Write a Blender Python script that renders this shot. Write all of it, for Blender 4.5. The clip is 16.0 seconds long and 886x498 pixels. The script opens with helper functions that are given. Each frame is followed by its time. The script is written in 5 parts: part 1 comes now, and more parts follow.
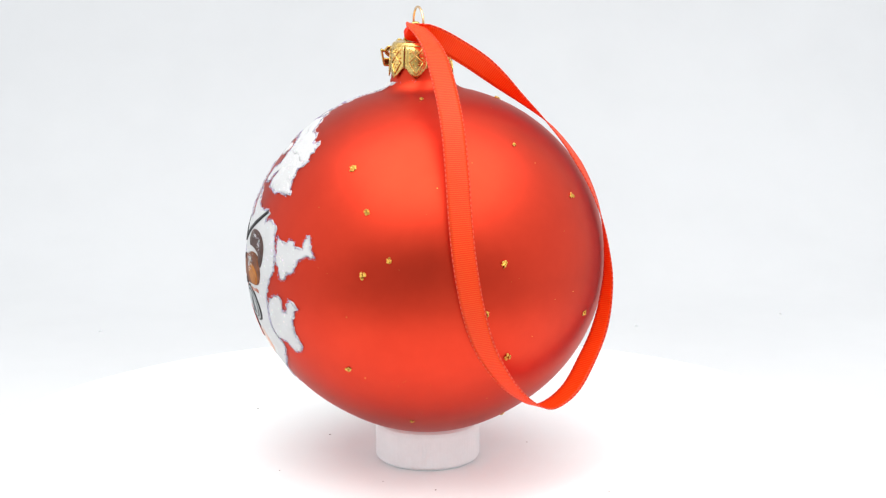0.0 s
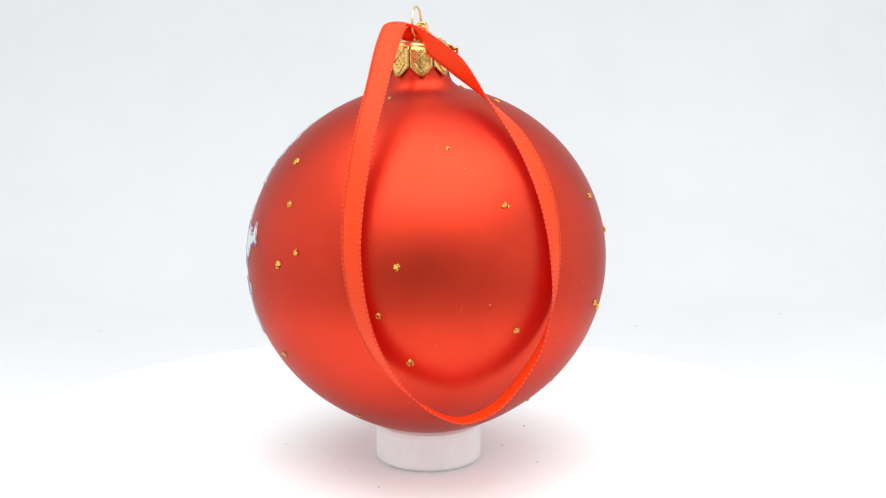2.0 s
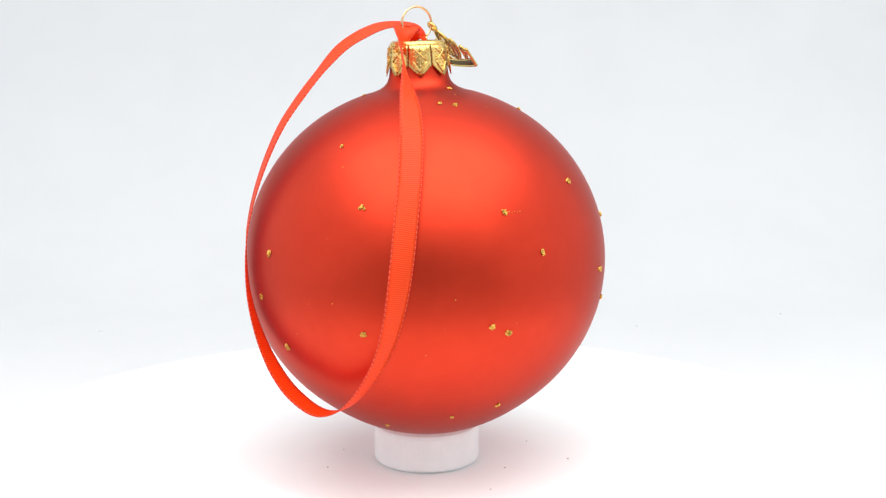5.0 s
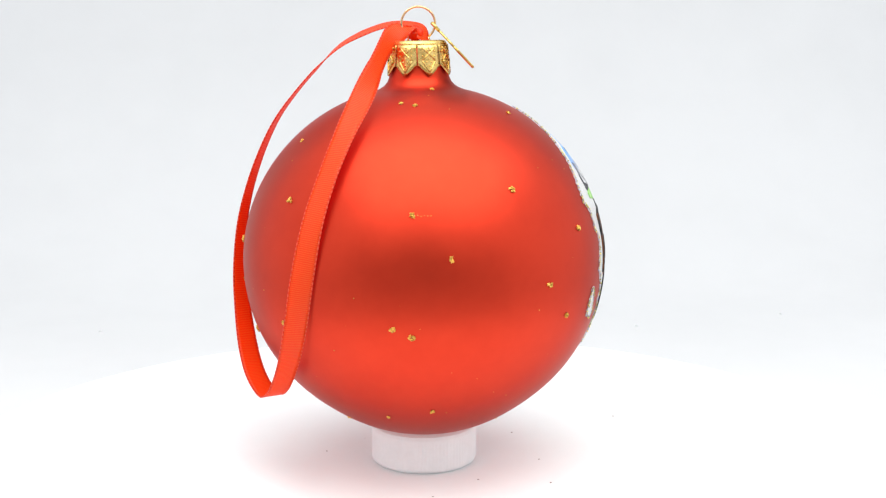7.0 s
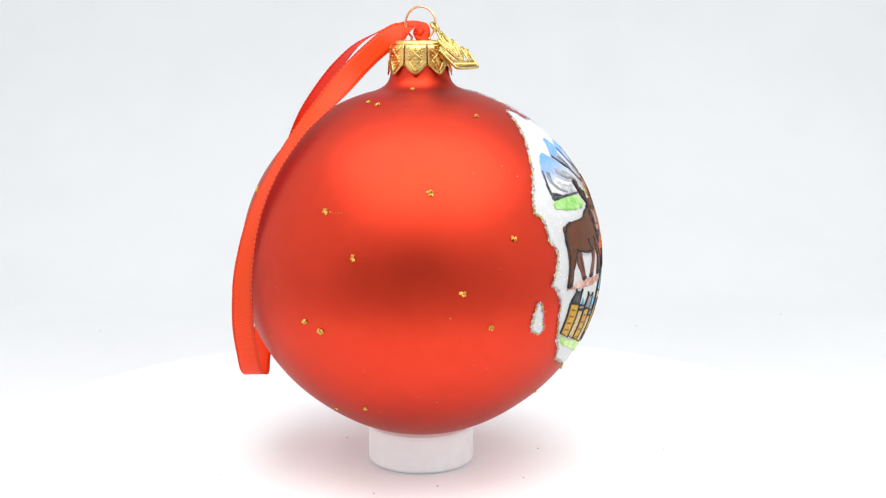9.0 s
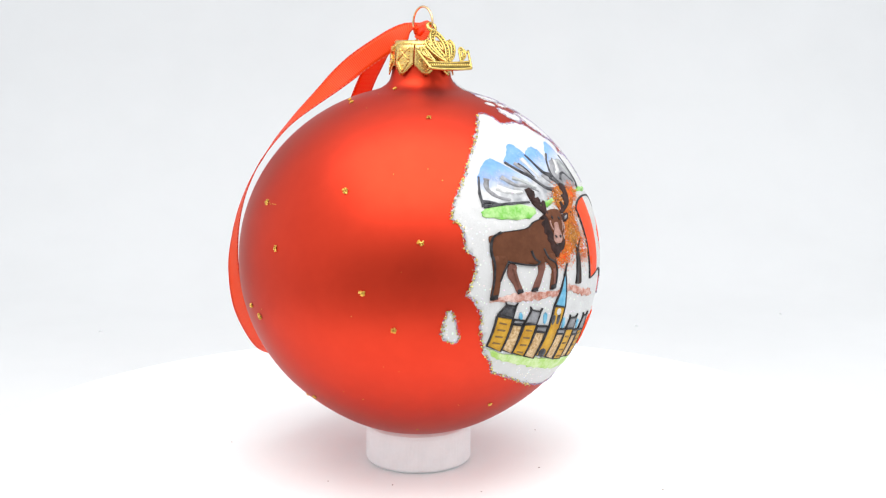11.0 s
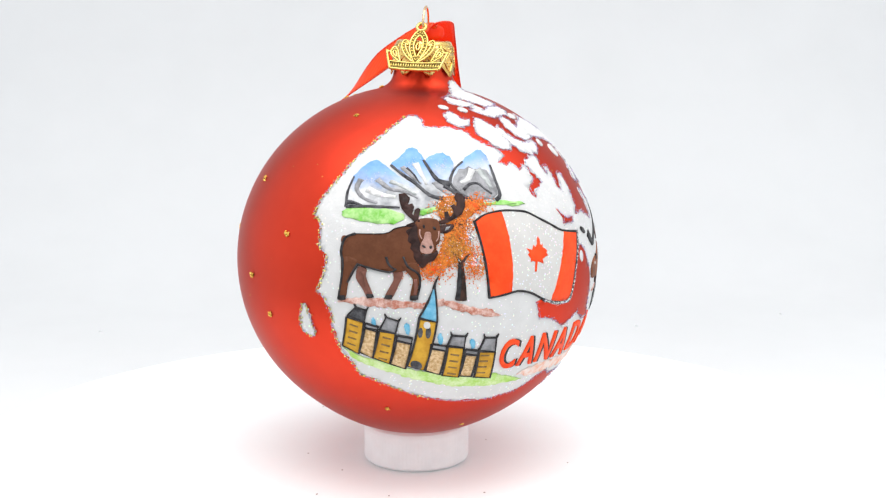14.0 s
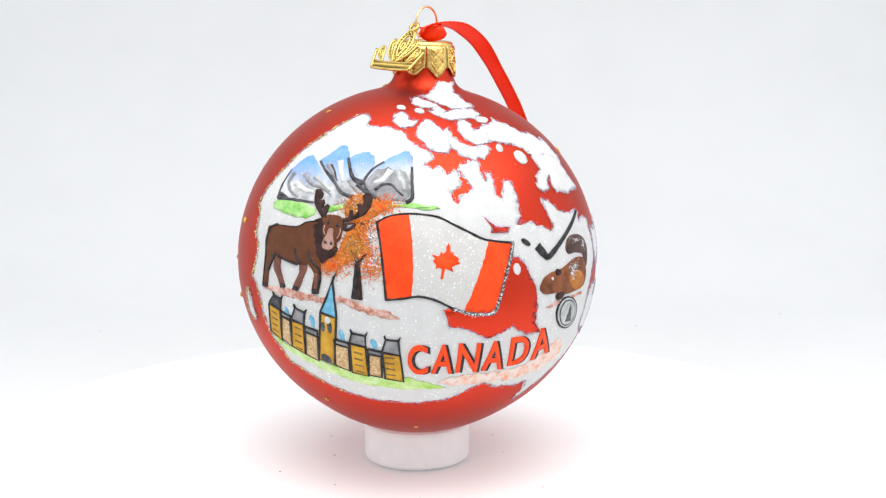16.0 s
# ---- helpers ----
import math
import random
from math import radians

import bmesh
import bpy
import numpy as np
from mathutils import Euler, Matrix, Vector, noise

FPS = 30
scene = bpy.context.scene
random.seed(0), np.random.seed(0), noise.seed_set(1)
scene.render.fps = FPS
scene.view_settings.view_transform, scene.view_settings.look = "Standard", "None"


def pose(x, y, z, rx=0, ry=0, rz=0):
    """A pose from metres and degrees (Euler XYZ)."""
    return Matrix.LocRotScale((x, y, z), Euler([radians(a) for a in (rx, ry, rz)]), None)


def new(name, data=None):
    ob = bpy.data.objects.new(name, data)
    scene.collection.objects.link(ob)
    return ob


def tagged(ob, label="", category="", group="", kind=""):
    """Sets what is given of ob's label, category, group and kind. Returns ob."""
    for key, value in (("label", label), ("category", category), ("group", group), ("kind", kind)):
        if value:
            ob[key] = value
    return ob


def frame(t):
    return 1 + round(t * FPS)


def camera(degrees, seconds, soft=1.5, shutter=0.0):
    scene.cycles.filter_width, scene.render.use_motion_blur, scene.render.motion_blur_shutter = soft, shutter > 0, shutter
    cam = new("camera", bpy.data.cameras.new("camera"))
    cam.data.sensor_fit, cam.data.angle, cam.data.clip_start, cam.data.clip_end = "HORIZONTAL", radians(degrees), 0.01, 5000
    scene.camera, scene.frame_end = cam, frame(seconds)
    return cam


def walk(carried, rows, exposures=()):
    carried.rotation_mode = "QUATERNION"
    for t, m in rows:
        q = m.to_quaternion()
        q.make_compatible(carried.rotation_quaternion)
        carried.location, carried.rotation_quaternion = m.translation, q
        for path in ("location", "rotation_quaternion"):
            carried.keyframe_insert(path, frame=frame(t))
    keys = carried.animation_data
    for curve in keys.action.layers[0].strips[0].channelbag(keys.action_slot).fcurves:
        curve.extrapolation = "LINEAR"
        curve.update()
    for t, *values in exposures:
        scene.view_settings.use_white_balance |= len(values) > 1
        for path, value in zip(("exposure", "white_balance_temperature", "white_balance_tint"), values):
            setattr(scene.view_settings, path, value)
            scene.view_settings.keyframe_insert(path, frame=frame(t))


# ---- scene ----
cam = camera(35.13, 16.0, soft=1.25)
CAM = pose(0.0, -0.38636, 0.13241, 79.495, 0, -0.876)
walk(cam, [(0.0, CAM), (16.0, CAM)])

# ---- light: a small photo tent, lit from above, open at the front to added dim panels ----
world = bpy.data.worlds.new("room")
scene.world = world
world.use_nodes = True
world.node_tree.nodes["Background"].inputs[0].default_value = (0.93, 0.965, 1.0, 1)
world.node_tree.nodes["Background"].inputs[1].default_value = 1.16


def area_lamp(name, m, sx, sy, watts, colour):
    data = bpy.data.lights.new(name, "AREA")
    data.shape, data.size, data.size_y = "RECTANGLE", sx, sy
    data.energy, data.color = watts, colour
    ob = new(name, data)
    ob.matrix_world = m
    return ob


area_lamp("tent_lamp", pose(0.045, -0.225, 0.478), 0.76, 0.54, 4.2, (1.0, 0.985, 0.96))
scene.view_settings.exposure = 0.0

# ---- turning: degrees turned at each time ----
TURN_T = (0, 1, 2, 3, 4, 6.5, 7.5, 8.5, 9, 11.5, 12.5, 13.5, 14.5, 15.5, 16)
TURN_A = (0, 15.80, 31.82, 47.51, 62.8, 99.5, 113.43, 127.4, 134.2, 169.37, 183.8, 198.4, 213.2, 228.1, 235.58)
TABLE = 0.0
ZC = 0.0586         # height of the ball's centre
R, SQUASH = 0.05, 0.9627
BOTTOM = R * SQUASH


def turned(t):
    """The turntable's turn at t seconds."""
    k = np.polyfit(TURN_T, TURN_A, 6)
    return pose(0, 0, 0, 0, 0, -float(np.polyval(k, t)))


BALL_AT = pose(0.00114, 0.00079, ZC) @ pose(0, 0, 0, 1.684, 0, 0) @ pose(0, 0, 0, 0, -1.427, 0)
STEPS = [k * 0.5 for k in range(33)]


# ---- materials ----
def material(name):
    m = bpy.data.materials.new(name)
    m.use_nodes = True
    return m, m.node_tree.nodes, m.node_tree.links, m.node_tree.nodes["Principled BSDF"]


def surface(name, a, b, rough=0.5, metal=0.0, scale=300.0, bump=0.0, bump_scale=900.0, island=0.0, coat=0.0, spread=(0.35, 0.65), rough_var=0.08):
    """A paint, metal or cloth: two tones mixed by two scales of noise, uneven gloss and fine relief."""
    m, n, l, p = material(name)
    tc = n.new("ShaderNodeTexCoord")
    t1, t2 = n.new("ShaderNodeTexNoise"), n.new("ShaderNodeTexNoise")
    t1.inputs["Scale"].default_value, t1.inputs["Detail"].default_value = scale, 5
    t2.inputs["Scale"].default_value, t2.inputs["Detail"].default_value = scale * 5.3, 2
    add = n.new("ShaderNodeMath")
    add.operation = "MULTIPLY_ADD"
    add.inputs[1].default_value = 0.35
    ramp = n.new("ShaderNodeMapRange")
    ramp.inputs[1].default_value, ramp.inputs[2].default_value = spread[0] + 0.17, spread[1] + 0.17
    mix = n.new("ShaderNodeMix")
    mix.data_type = "RGBA"
    mix.inputs[6].default_value, mix.inputs[7].default_value = (*a, 1), (*b, 1)
    l.new(tc.outputs["Object"], t1.inputs["Vector"])
    l.new(tc.outputs["Object"], t2.inputs["Vector"])
    l.new(t2.outputs[0], add.inputs[0])
    l.new(t1.outputs[0], add.inputs[2])
    l.new(add.outputs[0], ramp.inputs[0])
    l.new(ramp.outputs[0], mix.inputs[0])
    colour = mix.outputs[2]
    if island:
        geo = n.new("ShaderNodeNewGeometry")
        hsv = n.new("ShaderNodeHueSaturation")
        rng = n.new("ShaderNodeMapRange")
        rng.inputs[3].default_value, rng.inputs[4].default_value = 1 - island, 1 + island
        l.new(geo.outputs["Random Per Island"], rng.inputs[0])
        l.new(rng.outputs[0], hsv.inputs["Value"])
        l.new(colour, hsv.inputs["Color"])
        colour = hsv.outputs[0]
    l.new(colour, p.inputs["Base Color"])
    rr = n.new("ShaderNodeMapRange")
    rr.inputs[3].default_value, rr.inputs[4].default_value = max(0.02, rough - rough_var), min(1, rough + rough_var)
    l.new(t1.outputs[0], rr.inputs[0])
    l.new(rr.outputs[0], p.inputs["Roughness"])
    p.inputs["Metallic"].default_value = metal
    p.inputs["Coat Weight"].default_value = coat
    p.inputs["Specular IOR Level"].default_value = 0.16 if name.endswith(("paint", "brown", "dark", "pale", "orange", "tail", "wash")) else 0.5
    if bump:
        t3, bp = n.new("ShaderNodeTexNoise"), n.new("ShaderNodeBump")
        t3.inputs["Scale"].default_value, t3.inputs["Detail"].default_value = bump_scale, 4
        bp.inputs["Strength"].default_value, bp.inputs["Distance"].default_value = bump, 0.0004
        l.new(tc.outputs["Object"], t3.inputs["Vector"])
        l.new(t3.outputs[0], bp.inputs["Height"])
        l.new(bp.outputs[0], p.inputs["Normal"])
    return m


def sparkle(name, a, rough, density):
    """Paint with glitter bedded in it: each grain tilts its own way and some are coloured."""
    m, n, l, p = material(name)
    tc, v = n.new("ShaderNodeTexCoord"), n.new("ShaderNodeTexVoronoi")
    v.inputs["Scale"].default_value = 3400
    l.new(tc.outputs["Object"], v.inputs["Vector"])
    sep, gt = n.new("ShaderNodeSeparateColor"), n.new("ShaderNodeMath")
    gt.operation, gt.inputs[1].default_value = "GREATER_THAN", 1 - density
    l.new(v.outputs["Color"], sep.inputs[0])
    l.new(sep.outputs[0], gt.inputs[0])
    hue = n.new("ShaderNodeCombineColor")
    hue.mode = "HSV"
    hue.inputs[1].default_value, hue.inputs[2].default_value = 0.20, 0.95
    l.new(sep.outputs[1], hue.inputs[0])
    mix, noi = n.new("ShaderNodeMix"), n.new("ShaderNodeTexNoise")
    mix.data_type = "RGBA"
    base = n.new("ShaderNodeMix")
    base.data_type = "RGBA"
    noi.inputs["Scale"].default_value, noi.inputs["Detail"].default_value = 260, 6
    base.inputs[6].default_value, base.inputs[7].default_value = (*[c * 0.80 for c in a], 1), (*a, 1)
    l.new(tc.outputs["Object"], noi.inputs["Vector"])
    l.new(noi.outputs[0], base.inputs[0])
    l.new(base.outputs[2], mix.inputs[6])
    l.new(gt.outputs[0], mix.inputs[0])
    l.new(hue.outputs[0], mix.inputs[7])
    l.new(mix.outputs[2], p.inputs["Base Color"])
    met = n.new("ShaderNodeMath")
    met.operation, met.inputs[1].default_value = "MULTIPLY", 0.55
    l.new(gt.outputs[0], met.inputs[0])
    l.new(met.outputs[0], p.inputs["Metallic"])
    p.inputs["Roughness"].default_value = rough
    bp = n.new("ShaderNodeBump")
    bp.inputs["Strength"].default_value, bp.inputs["Distance"].default_value = 0.35, 0.0003
    l.new(sep.outputs[2], bp.inputs["Height"])
    relief = n.new("ShaderNodeBump")
    relief.inputs["Strength"].default_value, relief.inputs["Distance"].default_value = 0.4, 0.0006
    l.new(noi.outputs[0], relief.inputs["Height"])
    l.new(bp.outputs[0], relief.inputs["Normal"])
    l.new(relief.outputs[0], p.inputs["Normal"])
    return m


M_BALL = surface("red_satin_glass", (0.59, 0.033, 0.009), (0.63, 0.038, 0.011), 0.41, 1.0, 60, 0.02, 5000, rough_var=0.02)
BALL_BSDF = M_BALL.node_tree.nodes["Principled BSDF"]
BALL_BSDF.inputs["Specular Tint"].default_value = (0.44, 0.43, 0.43, 1)
BALL_BSDF.inputs["Sheen Weight"].default_value = 0.10
BALL_BSDF.inputs["Coat Weight"].default_value = 0.22
BALL_BSDF.inputs["Coat Roughness"].default_value = 0.42
BALL_BSDF.inputs["Sheen Roughness"].default_value = 0.45


def blue_tops(m):
    """Blue brushed into the wet grey towards the tops of the mountains."""
    n, l = m.node_tree.nodes, m.node_tree.links
    p = n["Principled BSDF"]
    old = p.inputs["Base Color"].links[0].from_socket
    tc, high, noi = n.new("ShaderNodeTexCoord"), n.new("ShaderNodeVectorMath"), n.new("ShaderNodeTexNoise")
    high.operation, high.inputs[1].default_value = "DOT_PRODUCT", (0.0585, 0.1913, 1.0)
    noi.inputs["Scale"].default_value, noi.inputs["Detail"].default_value = 420, 6
    add, rng, mix, tone = n.new("ShaderNodeMath"), n.new("ShaderNodeMapRange"), n.new("ShaderNodeMix"), n.new("ShaderNodeMix")
    add.operation, add.inputs[1].default_value = "MULTIPLY_ADD", 0.0055
    rng.inputs[1].default_value, rng.inputs[2].default_value = BOTTOM + 0.0340, BOTTOM + 0.0390
    mix.data_type = tone.data_type = "RGBA"
    tone.inputs[6].default_value, tone.inputs[7].default_value = (0.05, 0.21, 0.68, 1), (0.30, 0.49, 0.80, 1)
    l.new(tc.outputs["Object"], high.inputs[0])
    l.new(tc.outputs["Object"], noi.inputs["Vector"])
    l.new(noi.outputs[0], add.inputs[0])
    l.new(high.outputs["Value"], add.inputs[2])
    l.new(add.outputs[0], rng.inputs[0])
    l.new(noi.outputs[0], tone.inputs[0])
    l.new(rng.outputs[0], mix.inputs[0])
    l.new(old, mix.inputs[6])
    l.new(tone.outputs[2], mix.inputs[7])
    l.new(mix.outputs[2], p.inputs["Base Color"])


M_WHITE = sparkle("white_glitter_paint", (0.66, 0.66, 0.66), 0.55, 0.026)
M_FLAGWHITE = sparkle("flag_white_glitter", (0.62, 0.61, 0.595), 0.55, 0.05)
M_RED = surface("red_paint", (0.82, 0.056, 0.008), (0.87, 0.078, 0.014), 0.5, 0, 250, 0.2)
M_BLACK = surface("black_paint", (0.012, 0.011, 0.012), (0.045, 0.042, 0.045), 0.5, 0, 700, 0.2)
M_SLATE = surface("slate_paint", (0.025, 0.025, 0.03), (0.11, 0.11, 0.12), 0.55, 0, 500, 0.2)
M_ROCK = surface("mountain_paint", (0.30, 0.31, 0.33), (0.62, 0.625, 0.64), 0.6, 0, 110, 0.25, spread=(0.38, 0.60))
blue_tops(M_ROCK)
M_GREEN = surface("meadow_paint", (0.17, 0.48, 0.07), (0.42, 0.64, 0.28), 0.55, 0, 330, 0.2)
M_LAWN = surface("lawn_paint", (0.36, 0.60, 0.12), (0.62, 0.74, 0.42), 0.55, 0, 330, 0.2)
M_BARK = surface("trunk_paint", (0.02, 0.014, 0.012), (0.07, 0.032, 0.024), 0.55, 0, 500, 0.2)
M_EARTH = surface("earth_paint", (0.42, 0.15, 0.10), (0.70, 0.52, 0.47), 0.6, 0, 500, 0.2, spread=(0.38, 0.68))
M_PEACH = surface("peach_wash", (0.76, 0.30, 0.16), (0.74, 0.62, 0.57), 0.6, 0, 420, 0.2, spread=(0.3, 0.55))
M_MOOSE = surface("moose_brown", (0.100, 0.034, 0.015), (0.128, 0.045, 0.021), 0.55, 0, 260, 0.2)
M_MOOSE2 = surface("moose_brown_pale", (0.14, 0.058, 0.042), (0.21, 0.088, 0.068), 0.55, 0, 260, 0.2)
M_DARK = surface("moose_dark", (0.022, 0.012, 0.011), (0.05, 0.023, 0.02), 0.55, 0, 400, 0.2)
M_MUZZLE = surface("muzzle_paint", (0.30, 0.16, 0.13), (0.50, 0.31, 0.27), 0.55, 0, 400, 0.2)
M_OCHRE = surface("ochre_paint", (0.47, 0.235, 0.022), (0.62, 0.35, 0.040), 0.55, 0, 250, 0.2)
M_STONE = surface("glitter_stone", (0.40, 0.22, 0.06), (0.68, 0.49, 0.28), 0.5, 0, 1500, 0.4)
M_GREYROOF = surface("grey_roof_paint", (0.20, 0.20, 0.21), (0.34, 0.34, 0.36), 0.55, 0, 300, 0.2)
M_BLUE = surface("blue_paint", (0.10, 0.36, 0.55), (0.24, 0.52, 0.70), 0.5, 0, 350, 0.2)
M_BROWN = surface("window_paint", (0.16, 0.10, 0.04), (0.28, 0.17, 0.06), 0.6, 0, 500)
M_BEAVER = surface("beaver_brown", (0.11, 0.04, 0.018), (0.26, 0.085, 0.035), 0.55, 0, 320, 0.2)
M_BEAVERTAIL = surface("beaver_tail", (0.055, 0.03, 0.026), (0.12, 0.07, 0.06), 0.55, 0, 400, 0.2)
M_RUST = surface("rust_paint", (0.34, 0.11, 0.02), (0.46, 0.18, 0.04), 0.55, 0, 400, 0.2)
M_SILVER = surface("silver_paint", (0.34, 0.36, 0.36), (0.50, 0.52, 0.52), 0.45, 0.2, 500, 0.2)
M_GLITTER = sparkle("silver_glitter", (0.26, 0.25, 0.28), 0.4, 0.5)
M_FLAKE = surface("glitter_flake", (0.46, 0.24, 0.56), (0.34, 0.46, 0.48), 0.35, 0.15, 4000, island=0.7)
M_GOLDFLAKE = surface("gold_glitter", (0.62, 0.36, 0.05), (0.85, 0.60, 0.16), 0.32, 1.0, 3000, 0.8, 5000, island=0.35)
M_GRAIN = surface("gold_green_grain", (0.66, 0.46, 0.12), (0.52, 0.60, 0.20), 0.35, 0.7, 3000, island=0.6)
M_LEAF = surface("autumn_orange", (0.54, 0.11, 0.012), (0.62, 0.20, 0.035), 0.55, 0, 900, island=0.30)
M_LEAF2 = surface("autumn_brown", (0.34, 0.11, 0.018), (0.52, 0.22, 0.035), 0.55, 0, 900, island=0.4)
M_GOLD = surface("pressed_gold", (0.72, 0.47, 0.13), (0.84, 0.60, 0.22), 0.27, 1.0, 900, 0.08, 1500)
M_CHARM = surface("charm_gold", (0.60, 0.42, 0.11), (0.76, 0.57, 0.20), 0.24, 1.0, 900, 0.05, 1500)
M_WIRE = surface("copper_gold_wire", (0.74, 0.46, 0.24), (0.84, 0.58, 0.34), 0.22, 1.0, 900)
M_STAND = surface("white_plastic", (0.84, 0.84, 0.845), (0.88, 0.88, 0.885), 0.42, 0, 200, 0.03)
M_TENT = surface("white_tent_cloth", (0.628, 0.635, 0.643), (0.651, 0.658, 0.666), 0.9, 0, 9, 0.05, 300)
M_DISC = surface("white_acrylic", (0.900, 0.918, 0.918), (0.920, 0.938, 0.938), 0.45, 0, 20, 0.02, 200)
M_SPECK = surface("dust", (0.16, 0.12, 0.10), (0.34, 0.27, 0.24), 0.9, 0, 2000)
M_FAINT = surface("faint_spot", (0.60, 0.61, 0.62), (0.66, 0.67, 0.68), 0.9, 0, 2000)
M_RECESS = surface("dark_gold_recess", (0.10, 0.075, 0.02), (0.19, 0.145, 0.035), 0.4, 1.0, 900)
M_PANEL = surface("dim_grey_panel", (0.40, 0.40, 0.41), (0.46, 0.46, 0.47), 0.9, 0, 4)
M_DIM = surface("near_black_panel", (0.015, 0.015, 0.017), (0.025, 0.025, 0.028), 0.9, 0, 4)


def ribbon_cloth(name, a, b, ribs, depth, rough):
    """Woven satin: fine ribs across the band, a sheen along it."""
    m, n, l, p = material(name)
    uvn, wave, noi = n.new("ShaderNodeUVMap"), n.new("ShaderNodeTexWave"), n.new("ShaderNodeTexNoise")
    uvn.uv_map = "UVMap"
    wave.bands_direction = "Y"
    wave.inputs["Scale"].default_value, wave.inputs["Distortion"].default_value = ribs, 1.6
    wave.inputs["Detail"].default_value = 2
    noi.inputs["Scale"].default_value = 700
    mix = n.new("ShaderNodeMix")
    mix.data_type = "RGBA"
    mix.inputs[6].default_value, mix.inputs[7].default_value = (*a, 1), (*b, 1)
    l.new(uvn.outputs[0], wave.inputs["Vector"])
    add = n.new("ShaderNodeMath")
    add.operation = "MULTIPLY"
    l.new(wave.outputs["Fac"], add.inputs[0])
    l.new(noi.outputs[0], add.inputs[1])
    l.new(add.outputs[0], mix.inputs[0])
    l.new(mix.outputs[2], p.inputs["Base Color"])
    bp = n.new("ShaderNodeBump")
    bp.inputs["Strength"].default_value, bp.inputs["Distance"].default_value = depth, 0.0002
    l.new(wave.outputs["Fac"], bp.inputs["Height"])
    l.new(bp.outputs[0], p.inputs["Normal"])
    gloss = n.new("ShaderNodeMapRange")
    gloss.inputs[1].default_value, gloss.inputs[2].default_value = 0.3, 0.7
    gloss.inputs[3].default_value, gloss.inputs[4].default_value = rough - 0.08, rough + 0.2
    l.new(noi.outputs[0], gloss.inputs[0])
    l.new(gloss.outputs[0], p.inputs["Roughness"])
    p.inputs["Specular IOR Level"].default_value = 0.45
    p.inputs["Sheen Weight"].default_value = 0.05
    p.inputs["Sheen Roughness"].default_value = 0.35
    p.inputs["Sheen Tint"].default_value = (1.0, 0.62, 0.45, 1)
    thru, both = n.new("ShaderNodeBsdfTranslucent"), n.new("ShaderNodeMixShader")
    both.inputs[0].default_value = 0.50
    l.new(mix.outputs[2], thru.inputs["Color"])
    l.new(p.outputs[0], both.inputs[1])
    l.new(thru.outputs[0], both.inputs[2])
    l.new(both.outputs[0], n["Material Output"].inputs["Surface"])
    return m


M_SATIN = ribbon_cloth("red_satin_ribbon", (0.97, 0.055, 0.003), (0.99, 0.24, 0.03), 0.60, 0.28, 0.33)
M_EDGE = ribbon_cloth("ribbon_selvedge", (0.86, 0.05, 0.010), (0.98, 0.30, 0.16), 0.24, 1.0, 0.5)


# ---- building helpers ----
def part(name, bm, mat, parent, label="", smooth=True, shift=(0, 0, 0)):
    me = bpy.data.meshes.new(name)
    bm.normal_update()
    for f in bm.faces:
        f.smooth = smooth
    bm.to_mesh(me)
    bm.free()
    me.materials.append(mat)
    me.transform(Matrix.Translation(shift))
    ob = new(name, me)
    ob.parent = parent
    if label:
        ob["label"] = label
    return ob


def thing(name, label, category, group="", kind=""):
    return tagged(new(name), label, category, group, kind)


def lathe(profile, steps, wobble=None):
    bm = bmesh.new()
    rings = []
    for r, z in profile:
        if r < 1e-7:
            rings.append([bm.verts.new((0, 0, z))])
        else:
            rings.append([bm.verts.new((r * math.cos(k * 2 * math.pi / steps) * (1 if not wobble else wobble(k, z)), r * math.sin(k * 2 * math.pi / steps) * (1 if not wobble else wobble(k, z)), z)) for k in range(steps)])
    for a, b in zip(rings, rings[1:]):
        for k in range(steps):
            j = (k + 1) % steps
            if len(a) == 1 and len(b) > 1:
                bm.faces.new((a[0], b[j], b[k]))
            elif len(b) == 1 and len(a) > 1:
                bm.faces.new((a[k], a[j], b[0]))
            elif len(a) > 1:
                bm.faces.new((a[k], a[j], b[j], b[k]))
    bmesh.ops.recalc_face_normals(bm, faces=bm.faces)
    return bm


def tube(bm, pts, radius, sides=8, closed=False, flat=1.0, normal=None):
    """A round or flattened wire along points."""
    pts = [Vector(p) for p in pts]
    n = len(pts)
    rings = []
    ref = Vector(normal) if normal else Vector((0.13, 0.31, 0.94))
    for k in range(n):
        t = (pts[(k + 1) % n] - pts[k - 1]) if closed else (pts[min(k + 1, n - 1)] - pts[max(k - 1, 0)])
        t.normalize()
        a = ref.cross(t).normalized()
        b = t.cross(a).normalized()
        rings.append([bm.verts.new(pts[k] + a * radius * math.cos(q * 2 * math.pi / sides) + b * radius * flat * math.sin(q * 2 * math.pi / sides)) for q in range(sides)])
    for k in range(n if closed else n - 1):
        u, v = rings[k], rings[(k + 1) % n]
        for q in range(sides):
            bm.faces.new((u[q], u[(q + 1) % sides], v[(q + 1) % sides], v[q]))
    if not closed:
        bm.faces.new(rings[0][::-1])
        bm.faces.new(rings[-1])
    return bm


